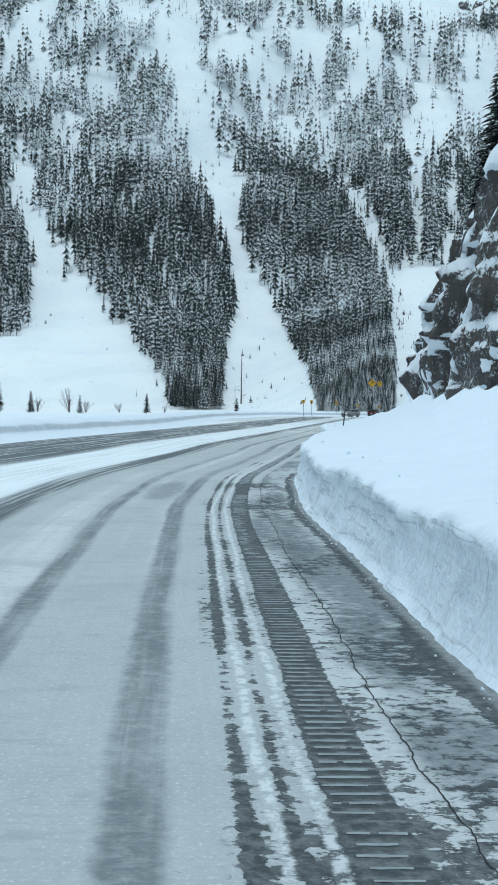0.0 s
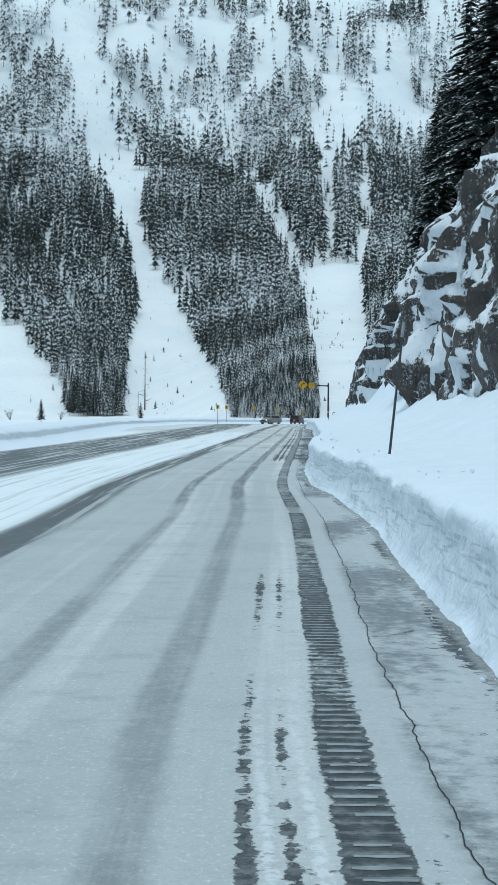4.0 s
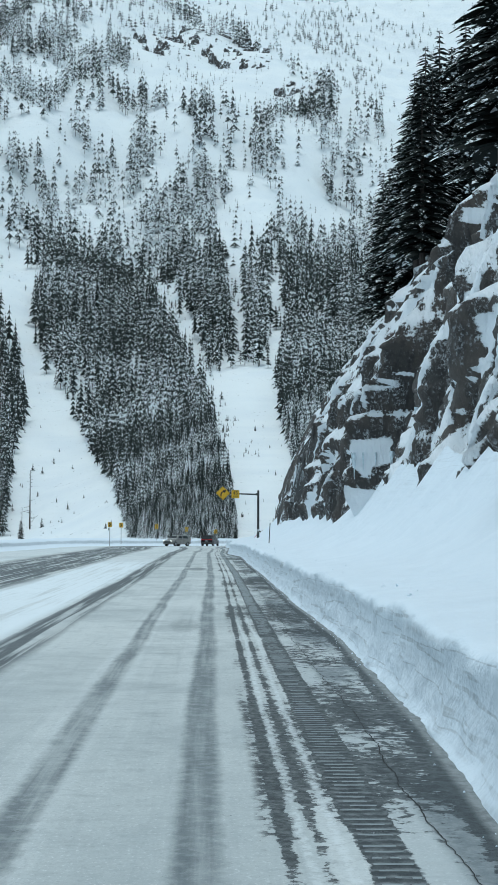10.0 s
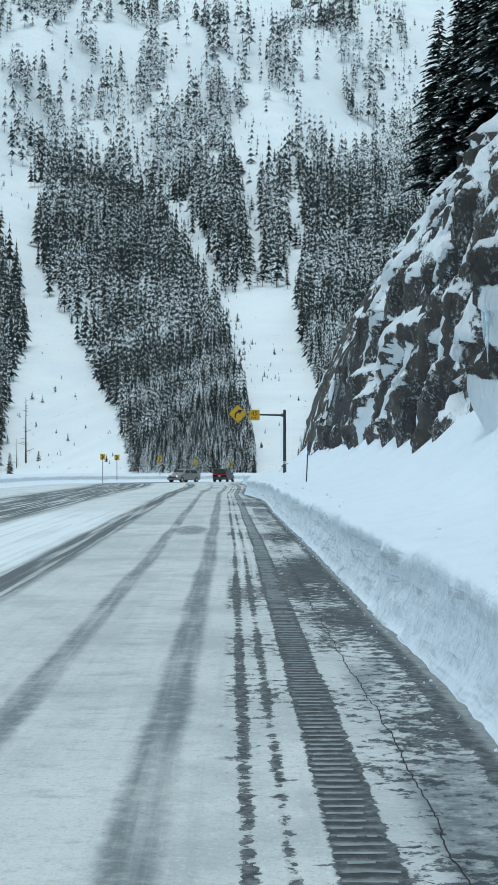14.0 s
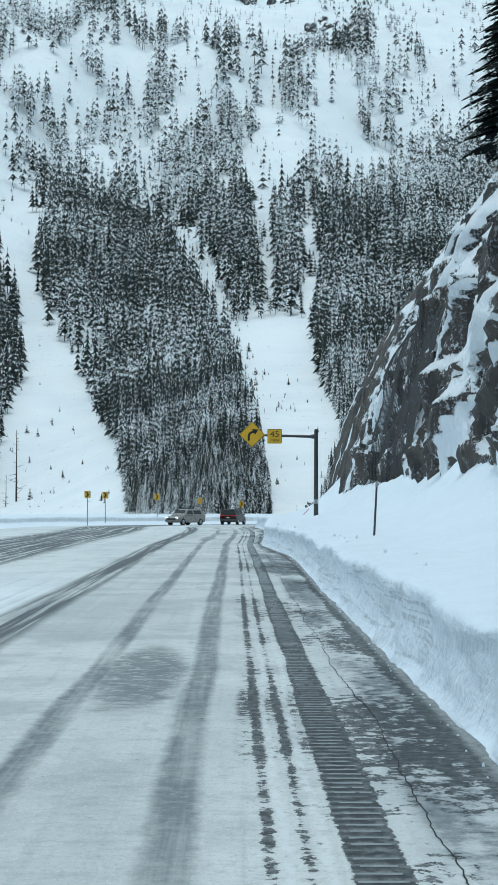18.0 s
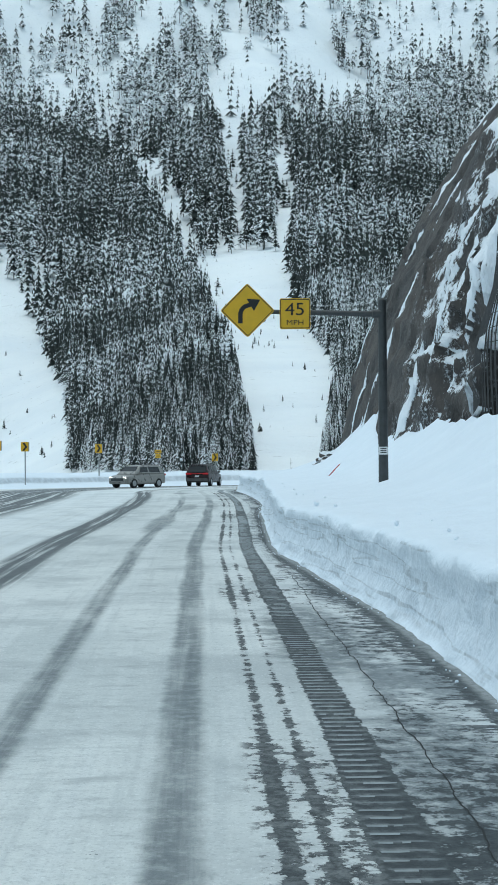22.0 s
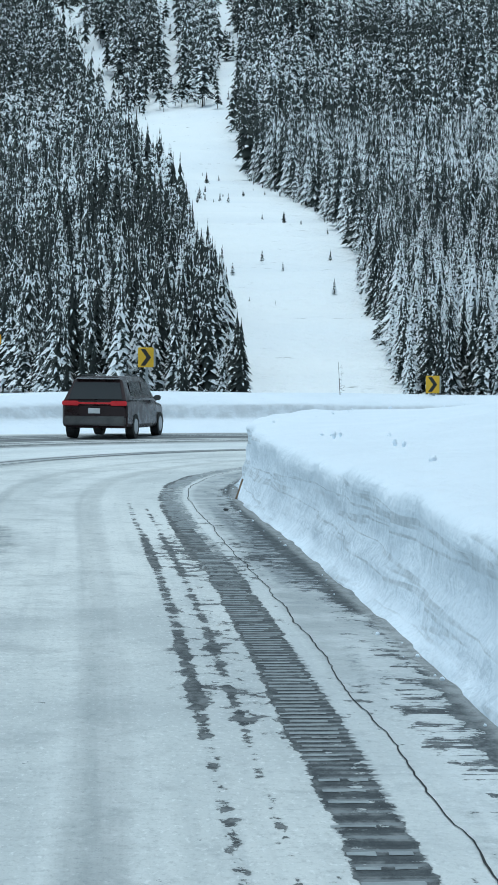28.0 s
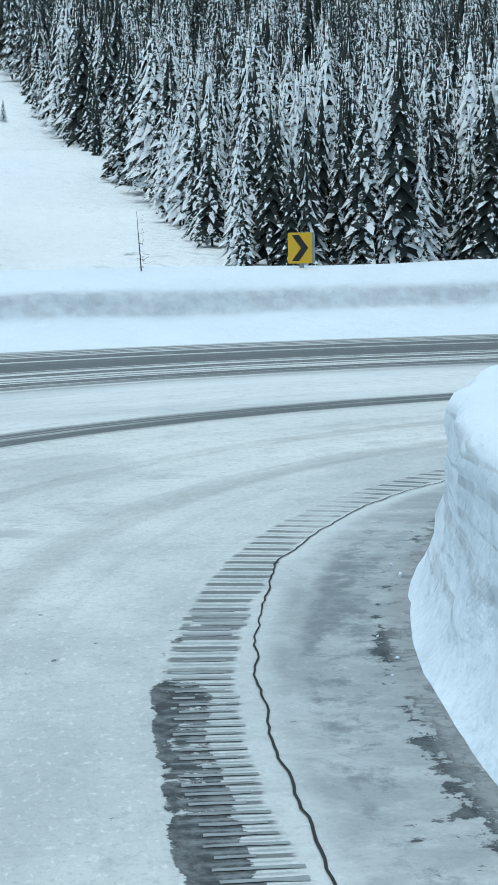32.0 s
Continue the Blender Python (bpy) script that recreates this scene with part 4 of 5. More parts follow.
def build_sign():
    sx, sz, px = 1.32, 6.40, 5.1
    root = thing("mast_arm_sign", (px, 0.0, 0.9))
    dx, dz = sx - px, sz - 0.9
    bm = bmesh.new()
    rod(bm, (0, 0, -1.2), (0, 0, dz + 0.28), 0.15, 0.115, 14)
    part("pole", bm, STEEL, root, "dark painted steel pole")
    bm = bmesh.new()
    rod(bm, (0, 0, dz - 0.12), (dx + 0.2, 0, dz - 0.02), 0.085, 0.06, 12)
    part("arm", bm, STEEL, root)
    bm = bmesh.new()
    rod(bm, (0, 0, dz + 0.28), (0, 0, dz + 0.34), 0.125, 0.05, 14)
    part("cap", bm, STEEL, root)
    bm = bmesh.new()
    rod(bm, (-0.28, 0, dz - 0.11), (0.02, 0, dz - 0.11), 0.13, 0.13, 12)
    part("collar", bm, STEEL, root)
    s = 1.08
    bm = bmesh.new()
    flat_shape(bm, shifted(turned(rounded(s, s, 0.07), 45), dx, dz), -0.13, 0.02)
    diamond = part("diamond_panel", bm, YELLOW, root, "yellow diamond warning panel with a right curve arrow")
    bm = bmesh.new()
    outer, inner = turned(rounded(s - 0.05, s - 0.05, 0.06), 45), turned(rounded(s - 0.09, s - 0.09, 0.05), 45)
    o = [bm.verts.new((a + dx, -0.135, b + dz)) for a, b in outer]
    i = [bm.verts.new((a + dx, -0.135, b + dz)) for a, b in inner]
    for k in range(len(o)):
        bm.faces.new((o[k], o[(k + 1) % len(o)], i[(k + 1) % len(o)], i[k]))
    part("border", bm, BLACK, diamond)
    bm = bmesh.new()
    mid = [(-0.20, -0.36), (-0.20, -0.12)] + [(-0.20 + 0.27 * (1 - math.cos(radians(a))), -0.12 + 0.27 * math.sin(radians(a))) for a in (15, 30, 45, 58)] + [(0.10, 0.17)]
    w = 0.062
    left, right = [], []
    for k, (a, b) in enumerate(mid):
        c, d = mid[min(k + 1, len(mid) - 1)], mid[max(k - 1, 0)]
        t = Vector((c[0] - d[0], c[1] - d[1])).normalized()
        left.append((a - t.y * w, b + t.x * w))
        right.append((a + t.y * w, b - t.x * w))
    flat_shape(bm, shifted(left + right[::-1], dx, dz), -0.138, 0.006)
    t = Vector((0.87, 0.5))
    tip, root_ = Vector((0.36, 0.30)), Vector((0.08, 0.155))
    side = Vector((-t.y, t.x))
    flat_shape(bm, [(p.x + dx, p.y + dz) for p in (tip, root_ + side * 0.20, root_ - side * 0.20)], -0.139, 0.006)
    part("arrow", bm, BLACK, diamond)
    qx, qz, q = dx + 1.33, dz - 0.10, 0.86
    bm = bmesh.new()
    flat_shape(bm, shifted(rounded(q, q, 0.05), qx, qz), -0.13, 0.02)
    plate = part("speed_panel", bm, YELLOW, root, "square yellow advisory speed panel")
    bm = bmesh.new()
    o = [bm.verts.new((a + qx, -0.135, b + qz)) for a, b in rounded(q - 0.04, q - 0.04, 0.04)]
    i = [bm.verts.new((a + qx, -0.135, b + qz)) for a, b in rounded(q - 0.08, q - 0.08, 0.03)]
    for k in range(len(o)):
        bm.faces.new((o[k], o[(k + 1) % len(o)], i[(k + 1) % len(o)], i[k]))
    part("border", bm, BLACK, plate)
    text_part("numerals", "45", 0.50, BLACK, plate, (qx, -0.136, qz + 0.11), UPRIGHT, 1.12)
    text_part("lettering", "MPH", 0.20, BLACK, plate, (qx, -0.136, qz - 0.25), UPRIGHT, 1.25)
    for off in (-0.25, 0.25):
        bm = bmesh.new()
        box(bm, (0.06, 0.09, 0.3), (dx + off, -0.065, dz - 0.02), 0.005)
        part("bracket", bm, STEEL, root)
    for off in (-0.2, 0.2):
        bm = bmesh.new()
        box(bm, (0.05, 0.09, 0.26), (qx + off, -0.065, dz - 0.06), 0.005)
        part("bracket", bm, STEEL, root)
    bm = bmesh.new()
    box(bm, (0.24, 0.012, 0.22), (-0.01, -0.165, 1.55), 0.003)
    tag = part("label_plate", bm, WHITE, root, "small white label plate")
    for k in range(3):
        bm = bmesh.new()
        box(bm, (0.17, 0.004, 0.025), (-0.01, -0.174, 1.61 - 0.055 * k))
        part("print_bar", bm, BLACK, tag)
    tagged(root, "mast-arm road sign with yellow curve diamond and 45 MPH plate", "road sign")


def chevron(x, y, z, w, turn, flip=1, label="yellow chevron sign with black arrow on a grey post"):
    root = thing("chevron_sign", (x, y, 0.0), turn)
    h = w * 1.27
    bm = bmesh.new()
    flat_shape(bm, shifted(rounded(w, h, 0.04 * w / 0.6), 0, z), -0.03, 0.012)
    panel = part("panel", bm, YELLOW, root)
    bm = bmesh.new()
    a = 0.34 * w
    pts = [(-a, 0.42 * h), (-a + 0.30 * w, 0.42 * h), (a, 0), (-a + 0.30 * w, -0.42 * h), (-a, -0.42 * h), (a - 0.30 * w, 0)]
    pts = [(flip * p, q + z) for p, q in pts]
    flat_shape(bm, pts, -0.035, 0.005)
    part("arrow", bm, BLACK, panel)
    bm = bmesh.new()
    flat_shape(bm, shifted(rounded(w, h, 0.04), 0.12 * w, z), -0.012, 0.01)
    part("back_panel", bm, GREY, root, "grey back of the sign facing the other way")
    bm = bmesh.new()
    box(bm, (0.09, 0.06, z + 0.6 - h * 0.2), (0.03, 0.03, (z - 0.6 - h * 0.2) / 2), 0.006)
    part("post", bm, GREY, root)
    tagged(root, label, "road sign", "chevron signs round the bend")


def warning_plates(x, y, z):
    """Two small yellow plates one over the other on a post."""
    root = thing("warning_sign", (x, y, 0.0), 4)
    for w, h, up in ((0.56, 0.30, 0.17), (0.44, 0.34, -0.20)):
        bm = bmesh.new()
        flat_shape(bm, shifted(rounded(w, h, 0.03), 0, z + up), -0.03, 0.012)
        panel = part("panel", bm, YELLOW, root)
        bm = bmesh.new()
        box(bm, (w * 0.7, 0.004, 0.045), (0, -0.034, z + up))
        part("print_bar", bm, BLACK, panel)
    bm = bmesh.new()
    box(bm, (0.07, 0.05, z + 0.6), (0, 0.02, (z - 0.4) / 2), 0.006)
    part("post", bm, GREY, root)
    tagged(root, "two yellow warning plates on one post beyond the bank", "road sign")


def snow_pole(x, y, z, h, lean):
    root = thing("snow_pole", (x, y, z))
    bm = bmesh.new()
    rod(bm, (0, 0, -0.5), (lean, 0, h), 0.035, 0.03, 8)
    part("rod", bm, STEEL, root)
    bm = bmesh.new()
    rod(bm, (lean * 0.9, 0, h * 0.9), (lean, 0, h), 0.042, 0.042, 8)
    part("reflector_band", bm, GREY, root)
    tagged(root, "thin dark snow pole leaning in the snow bank", "snow pole", "snow poles")


def loft(bm, sections, close=True):
    """Skin through cross-sections, each a list of points."""
    rings = [[bm.verts.new(p) for p in s] for s in sections]
    n = len(rings[0])
    for a, b in zip(rings, rings[1:]):
        for k in range(n):
            bm.faces.new((a[k], a[(k + 1) % n], b[(k + 1) % n], b[k]))
    if close:
        bm.faces.new(rings[0][::-1])
        bm.faces.new(rings[-1])
    bmesh.ops.recalc_face_normals(bm, faces=bm.faces)


GLASS = plain("dark_glass", (0.015, 0.018, 0.02), 0.08)
TYRE = plain("tyre_rubber", (0.02, 0.02, 0.02), 0.85)
RIM = plain("alloy_rim", (0.35, 0.36, 0.37), 0.35, 0.8)
CHROME = plain("chrome_trim", (0.5, 0.5, 0.52), 0.25, 0.9)
RED_LAMP, rn, rl, rb = material("lit_red_lamp")
rb.inputs["Base Color"].default_value = (0.45, 0.01, 0.015, 1)
rb.inputs["Emission Color"].default_value, rb.inputs["Emission Strength"].default_value = (1.0, 0.03, 0.05, 1), 0.08
HEAD_LAMP, hn, hl, hb = material("lit_head_lamp")
hb.inputs["Base Color"].default_value = (0.8, 0.8, 0.8, 1)
hb.inputs["Emission Color"].default_value, hb.inputs["Emission Strength"].default_value = (1.0, 0.97, 0.9, 1), 3.0
PLATE = plain("plate_white", (0.6, 0.62, 0.63), 0.5)


def suv(name, at, turn, paint, trim, label, tail=True, w=1.94, ln=4.75, h=1.76):
    """A sport utility car; its front points to +y before it is turned."""
    car = thing(name, at, turn)

    def ring(y, zb, zt, wb, wt, r=0.12):
        pts = []
        for sx_, sz_ in ((1, -1), (1, 1), (-1, 1), (-1, -1)):
            ww = (wb if sz_ < 0 else wt) / 2
            zz = zb if sz_ < 0 else zt
            steps = ((-1, 0), (-0.3, 0.3), (0, 1)) if (sx_ * sz_) < 0 else ((0, 1), (-0.3, 0.3), (-1, 0))
            for e, g in steps:
                pts.append((sx_ * (ww + r * e), y, zz - sz_ * r * (1 - (1 if e == -1 else 0.7 if e == -0.3 else 0)) ))
        return pts

    L = ln / 2
    bm = bmesh.new()
    loft(bm, [ring(-L, 0.42, 0.92, w * 0.90, w * 0.90), ring(-L + 0.08, 0.33, 1.05, w * 0.97, w * 0.97), ring(-L + 0.5, 0.30, 1.10, w, w * 0.985),
              ring(0, 0.28, 1.06, w, w * 0.98), ring(L * 0.45, 0.28, 1.05, w, w * 0.96), ring(L - 0.35, 0.30, 0.95, w * 0.97, w * 0.92), ring(L, 0.38, 0.80, w * 0.86, w * 0.84)])
    part("body", bm, paint, car)
    bm = bmesh.new()
    loft(bm, [ring(-L + 0.10, 1.02, 1.10, w * 0.95, w * 0.93, 0.05), ring(-L + 0.38, 1.02, h - 0.08, w * 0.94, w * 0.76), ring(-L + 0.75, 1.02, h, w * 0.94, w * 0.76), ring(0.1, 1.02, h, w * 0.94, w * 0.77),
              ring(0.55, 1.02, h - 0.10, w * 0.94, w * 0.76), ring(L * 0.56, 1.0, 1.10, w * 0.93, w * 0.88, 0.05)])
    part("cabin", bm, paint, car)
    bm = bmesh.new()
    b0, b1 = Vector((0, -L + 0.115, 1.12)), Vector((0, -L + 0.335, h - 0.17))
    o = 0.03
    q = [(-w * 0.40, b0.y - o, b0.z), (w * 0.40, b0.y - o, b0.z), (w * 0.335, b1.y - o, b1.z), (-w * 0.335, b1.y - o, b1.z)]
    flat = [bm.verts.new(p) for p in q]
    flat2 = [bm.verts.new((p[0], p[1] + 0.02, p[2])) for p in q]
    bm.faces.new(flat)
    for k in range(4):
        bm.faces.new((flat[(k + 1) % 4], flat[k], flat2[k], flat2[(k + 1) % 4]))
    part("rear_window", bm, GLASS, car)
    bm = bmesh.new()
    q = [(-w * 0.42, L * 0.52, 1.10), (w * 0.42, L * 0.52, 1.10), (w * 0.34, 0.62, h - 0.13), (-w * 0.34, 0.62, h - 0.13)]
    q = [(a, b + 0.03, c + 0.02) for a, b, c in q]
    bm.faces.new([bm.verts.new(p) for p in q[::-1]])
    part("windscreen", bm, GLASS, car)
    for sx_ in (-1, 1):
        for ya, yb in ((-L + 0.62, -0.42), (-0.34, 0.50)):
            bm = bmesh.new()
            xa, xb = sx_ * (w * 0.468 + 0.006), sx_ * (w * 0.40 + 0.002)
            q = [(xa, ya, 1.12), (xa, yb + (0.28 if yb > 0 else 0), 1.12), (xb, yb, h - 0.16), (xb, ya + 0.1, h - 0.16)]
            bm.faces.new([bm.verts.new(p) for p in q])
            part("side_window", bm, GLASS, car)
        for yy in (-L + 0.88, L - 0.92):
            bm = bmesh.new()
            rod(bm, (sx_ * (w / 2 - 0.22), yy, 0.355), (sx_ * (w / 2 + 0.012), yy, 0.355), 0.355, 0.345, 24)
            wheel = part("wheel", bm, TYRE, car)
            bm = bmesh.new()
            rod(bm, (sx_ * (w / 2), yy, 0.355), (sx_ * (w / 2 + 0.02), yy, 0.355), 0.235, 0.21, 18)
            part("rim", bm, RIM, wheel)
        bm = bmesh.new()
        box(bm, (0.20, 0.10, 0.15), (sx_ * (w / 2 + 0.08), 0.78, 1.13), 0.03)
        part("wing_mirror", bm, trim, car)
        bm = bmesh.new()
        box(bm, (0.03, 1.7, 0.03), (sx_ * w * 0.33, -0.55, h + 0.035), 0.01)
        part("roof_rail", bm, STEEL, car)
        bm = bmesh.new()
        box(bm, (w * 0.24, 0.09, 0.13), (sx_ * w * 0.36, -L + 0.005, 1.01), 0.02)
        part("tail_lamp", bm, RED_LAMP, car)
        bm = bmesh.new()
        box(bm, (0.32, 0.10, 0.15), (sx_ * w * 0.35, L - 0.07, 0.78), 0.03)
        part("headlamp", bm, HEAD_LAMP if not tail else CHROME, car)
    bm = bmesh.new()
    box(bm, (w * 0.5, 0.05, 0.05), (0, -L - 0.005, 1.01), 0.01)
    part("lamp_bar", bm, RED_LAMP, car)
    bm = bmesh.new()
    box(bm, (w * 0.92, 0.16, 0.26), (0, -L + 0.03, 0.52), 0.04)
    part("rear_bumper", bm, trim, car)
    bm = bmesh.new()
    box(bm, (0.34, 0.02, 0.15), (0, -L - 0.03, 0.80), 0.005)
    part("number_plate", bm, PLATE, car)
    bm = bmesh.new()
    box(bm, (w * 0.62, 0.08, 0.22), (0, L - 0.0, 0.64), 0.03)
    part("grille", bm, STEEL, car)
    bm = bmesh.new()
    box(bm, (w * 0.9, 0.16, 0.2), (0, L - 0.08, 0.42), 0.05)
    part("front_bumper", bm, trim, car)
    bm = bmesh.new()
    box(bm, (w * 0.66, 0.22, 0.03), (0, -L + 0.32, h - 0.02), 0.012)
    part("roof_spoiler", bm, paint, car)
    return tagged(car, label, "car")


def build_rumble():
    """Snow left standing between the milled grooves of the rumble strip."""
    rng = random.Random(3)
    verts, faces = [], []
    s = 60.0
    while s < BEND_S + 9:
        patchy = ripple(s, 0, 0.05, 2.0)
        if rng.random() < 0.88 and patchy > -0.35:
            a = 1.28 + rng.uniform(-0.03, 0.03) + 0.05 * ripple(s, 1, 0.3)
            b = 1.60 + rng.uniform(-0.06, 0.03) + 0.05 * ripple(s, 2, 0.3)
            if patchy > 0.25:
                b = a + (b - a) * rng.uniform(0.4, 1)
            w = rng.uniform(0.022, 0.045) if s < BEND_S - 25 else rng.uniform(0.012, 0.024)
            prev, o = None, a
            while o < b:
                t = w * (0.35 + 1.1 * abs(ripple(s * 9, o, 4.0, 7.0)) + 0.5 * rng.random())
                j = 0.012 * ripple(s * 5, o, 3.0, 9.0)
                k = len(verts)
                verts += [on_road(s - t + j, o, 0.003), on_road(s + j, o, 0.010), on_road(s + t + j, o, 0.003)]
                if prev is not None and rng.random() < 0.93:
                    faces += [(prev, k, k + 1, prev + 1), (prev + 1, k + 1, k + 2, prev + 2)]
                prev = k
                o += rng.uniform(0.035, 0.07)
        s += RUMBLE if s < BEND_S - 25 else RUMBLE / 2
    ob = sheet("rumble_strip_snow", verts, faces, SLUSH, None, False)
    tagged(ob, "thin bars of snow between the rumble strip grooves", "rumble strip", kind="stuff")


def ribbon(name, off, width, seed, mat, label, category, s0, s1, step=0.35, z=0.006, gap=-1.0):
    verts, faces, prev = [], [], None
    for s in np.arange(s0, s1, step):
        if ripple(s, seed, 0.08, seed) < gap or ripple(s, seed, 1.1, seed + 9) < -0.66:
            prev = None
            continue
        o = off(s) + 0.10 * ripple(s, seed, 0.12, seed) + 0.045 * ripple(s, seed, 0.9, seed + 1) + 0.02 * ripple(s, seed, 3.1, seed + 2)
        o += 0.007 * math.sin(s * 21.7) * math.sin(s * 7.1)
        w = width * (0.6 + 0.7 * abs(ripple(s, seed, 1.7, seed + 5)) + 0.4 * abs(ripple(s, seed, 0.2, seed)))
        verts += [on_road(s, o - w, z), on_road(s, o + w, z)]
        k = len(verts) - 2
        if prev is not None:
            faces.append((prev, prev + 1, k + 1, k))
        prev = k
    ob = sheet(name, verts, faces, mat, None, False)
    return tagged(ob, label, category, kind="structure")


# ---- the place ----
build_ground()
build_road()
build_bank("snow_bank_inner", 1, ((0.08, -0.03), (0.13, 0.03), (0.18, 0.09), (0.23, 0.20), (0.25, 0.36), (0.32, 0.52), (0.32, 0.68), (0.33, 0.84), (0.31, 0.95), (0.32, 1.06), (0.38, 1.13), (0.48, 1.16), (0.8, 1.19), (1.5, 1.24), (2.6, 1.34), (3.8, 1.6), (5.2, 2.15), (6.6, 3.0)),
           "ploughed vertical snow bank with layered dirty face", bank_edge, seed=1.0)
build_bank("snow_bank_outer", -1, ((0, -0.03), (0.7, 0.08), (1.5, 0.20), (2.5, 0.36), (2.62, 0.50), (2.72, 0.64), (2.85, 0.78), (3.2, 0.92), (3.9, 1.06), (5.0, 1.18), (7.5, 0.95), (11, 0.45), (17, -0.4)),
           "long snow bank along the outer edge of the road", lambda s: float(np.interp(s, S, WIDTH)), seed=21.0)
build_cliff()
build_netting()
build_mountain()
build_forest()
rng = random.Random(8)
for k in range(150):
    yy = rng.uniform(-190, 46)
    zz = rng.uniform(25, 60)
    big_conifer(face_x(zz) + 0.55 + bend(yy) * 0.9 + rng.uniform(-1.2, 0.9), yy, zz - 0.9, rng.uniform(14, 23), k)
build_sign()
DARK_RED = plain("dark_red_paint", (0.018, 0.006, 0.007), 0.3, 0.2, 0.15, 3)
DIRTY = plain("road_grime", (0.10, 0.10, 0.10), 0.8, 0, 0.3, 4)
SILVER = plain("grey_paint", (0.30, 0.29, 0.275), 0.35, 0.5, 0.1, 3)
suv("suv_car", (-0.2, 119.4, 0.0), -14, DARK_RED, DIRTY, "dark red sport utility car with lit tail lamps on the road")
suv("suv_car", (-5.4, 112.0, 0.0), 142, SILVER, SILVER, "grey sport utility car with lit headlamps coming round the bend", False)
for x, y, z, w, turn in ((0.7, 126.2, 2.30, 0.50, -4), (10.3, 129.0, 1.46, 0.46, -14), (-8.8, 121.0, 3.1, 0.58, 4), (-14.2, 113.6, 3.25, 0.58, 8), (-15.6, 105.5, 3.3, 0.58, 10)):
    chevron(x, y, z, w, turn)
warning_plates(-4.0, 123.0, 2.65)
snow_pole(4.61, -66.0, 1.15, 1.85, 0.12)
snow_pole(4.53, -275.9, 0.9, 3.7, 0.42)
build_rumble()
SEAM = plain("wet_seam", (0.018, 0.02, 0.022), 0.95, 0, 0.3, 9)
ribbon("pavement_seam", lambda s: float(np.interp(s, (BEND_S - 50, BEND_S - 8, BEND_S + 5), (1.95, 1.74, 1.66))), 0.0065, 3.0, SEAM, "dark wet seam along the shoulder", "road seam", 60, BEND_S + 32, step=0.12, gap=-0.9)
stake = thing("wooden_stake", (1.99, 90.6, 0.0))
bm = bmesh.new()
box(bm, (0.03, 0.016, 0.36), (0.06, 0, 0.16), 0.003, Matrix.Rotation(radians(18), 4, "Y"))
part("lath", bm, WOOD, stake)
tagged(stake, "short weathered wooden stake leaning on the snow bank", "stake")


def build_clods():
    """Crumbs and lumps of snow at the foot of the bank and on its top."""
    rng = random.Random(17)
    bm = bmesh.new()
    for k in range(900):
        s = rng.uniform(70, BEND_S + 45)
        e = bank_edge(s)
        if k % 3:
            off, z, r = e + rng.uniform(-0.10, 0.06), 0.0, rng.choice((0.008, 0.011, 0.015, 0.022))
        else:
            off, z, r = e + rng.uniform(0.7, 2.0), 1.2 + rng.uniform(-0.02, 0.05), rng.uniform(0.02, 0.07)
        p = on_road(s, off, z + r * 0.3)
        m = Matrix.Translation(p) @ Euler((rng.uniform(0, 3), rng.uniform(0, 3), rng.uniform(0, 3))).to_matrix().to_4x4() @ Matrix.Diagonal((r, r * rng.uniform(0.6, 1.2), r * rng.uniform(0.5, 0.9), 1))
        bmesh.ops.create_icosphere(bm, subdivisions=1, radius=1.0, matrix=m)
    ob = part("snow_clods", bm, SNOW)
    tagged(ob, "crumbs and lumps of snow along the bank", "snow lumps", kind="stuff")


def shrub(x, y, z, h, seed):
    """A bare winter shrub: a spray of forked twigs."""
    rng = random.Random(seed)
    root = thing("bare_shrub", (x, y, z))
    bm = bmesh.new()
    for k in range(rng.randint(9, 14)):
        a, tilt = rng.uniform(0, 6.28), rng.uniform(0.1, 0.75)
        ln = h * rng.uniform(0.6, 1.0)
        top = Vector((math.cos(a) * math.sin(tilt) * ln, math.sin(a) * math.sin(tilt) * ln, math.cos(tilt) * ln))
        rod(bm, (0, 0, -0.1), top, 0.012 * h, 0.005 * h, 4)
        for j in range(4):
            q = top * rng.uniform(0.4, 0.9)
            d = Vector((rng.uniform(-1, 1), rng.uniform(-1, 1), rng.uniform(0.3, 1.2))).normalized() * ln * rng.uniform(0.2, 0.4)
            rod(bm, q, q + d, 0.006 * h, 0.003 * h, 3)
    part("twig_spray", bm, BARK, root)["kind"] = "stuff"
    tagged(root, "bare brown winter shrub standing in the snow", "shrub", "bare shrubs")


def snag(x, y, z, h, seed):
    rng = random.Random(seed)
    root = thing("bare_tree", (x, y, z))
    bm = bmesh.new()
    rod(bm, (0, 0, -0.5), (rng.uniform(-0.2, 0.2), 0, h), 0.014 * h, 0.003 * h, 7)
    part("trunk", bm, BARK, root)
    bm = bmesh.new()
    for k in range(26):
        f = rng.uniform(0.2, 0.97)
        a = rng.uniform(0, 6.28)
        ln = h * 0.13 * (1.15 - f)
        rod(bm, (0, 0, h * f), (math.cos(a) * ln, math.sin(a) * ln, h * f + ln * rng.uniform(-0.2, 0.6)), 0.003 * h, 0.0015 * h, 4)
    part("branch_spray", bm, BARK, root)["kind"] = "stuff"
    tagged(root, "thin leafless tree at the foot of the mountain", "tree", "bare trees")


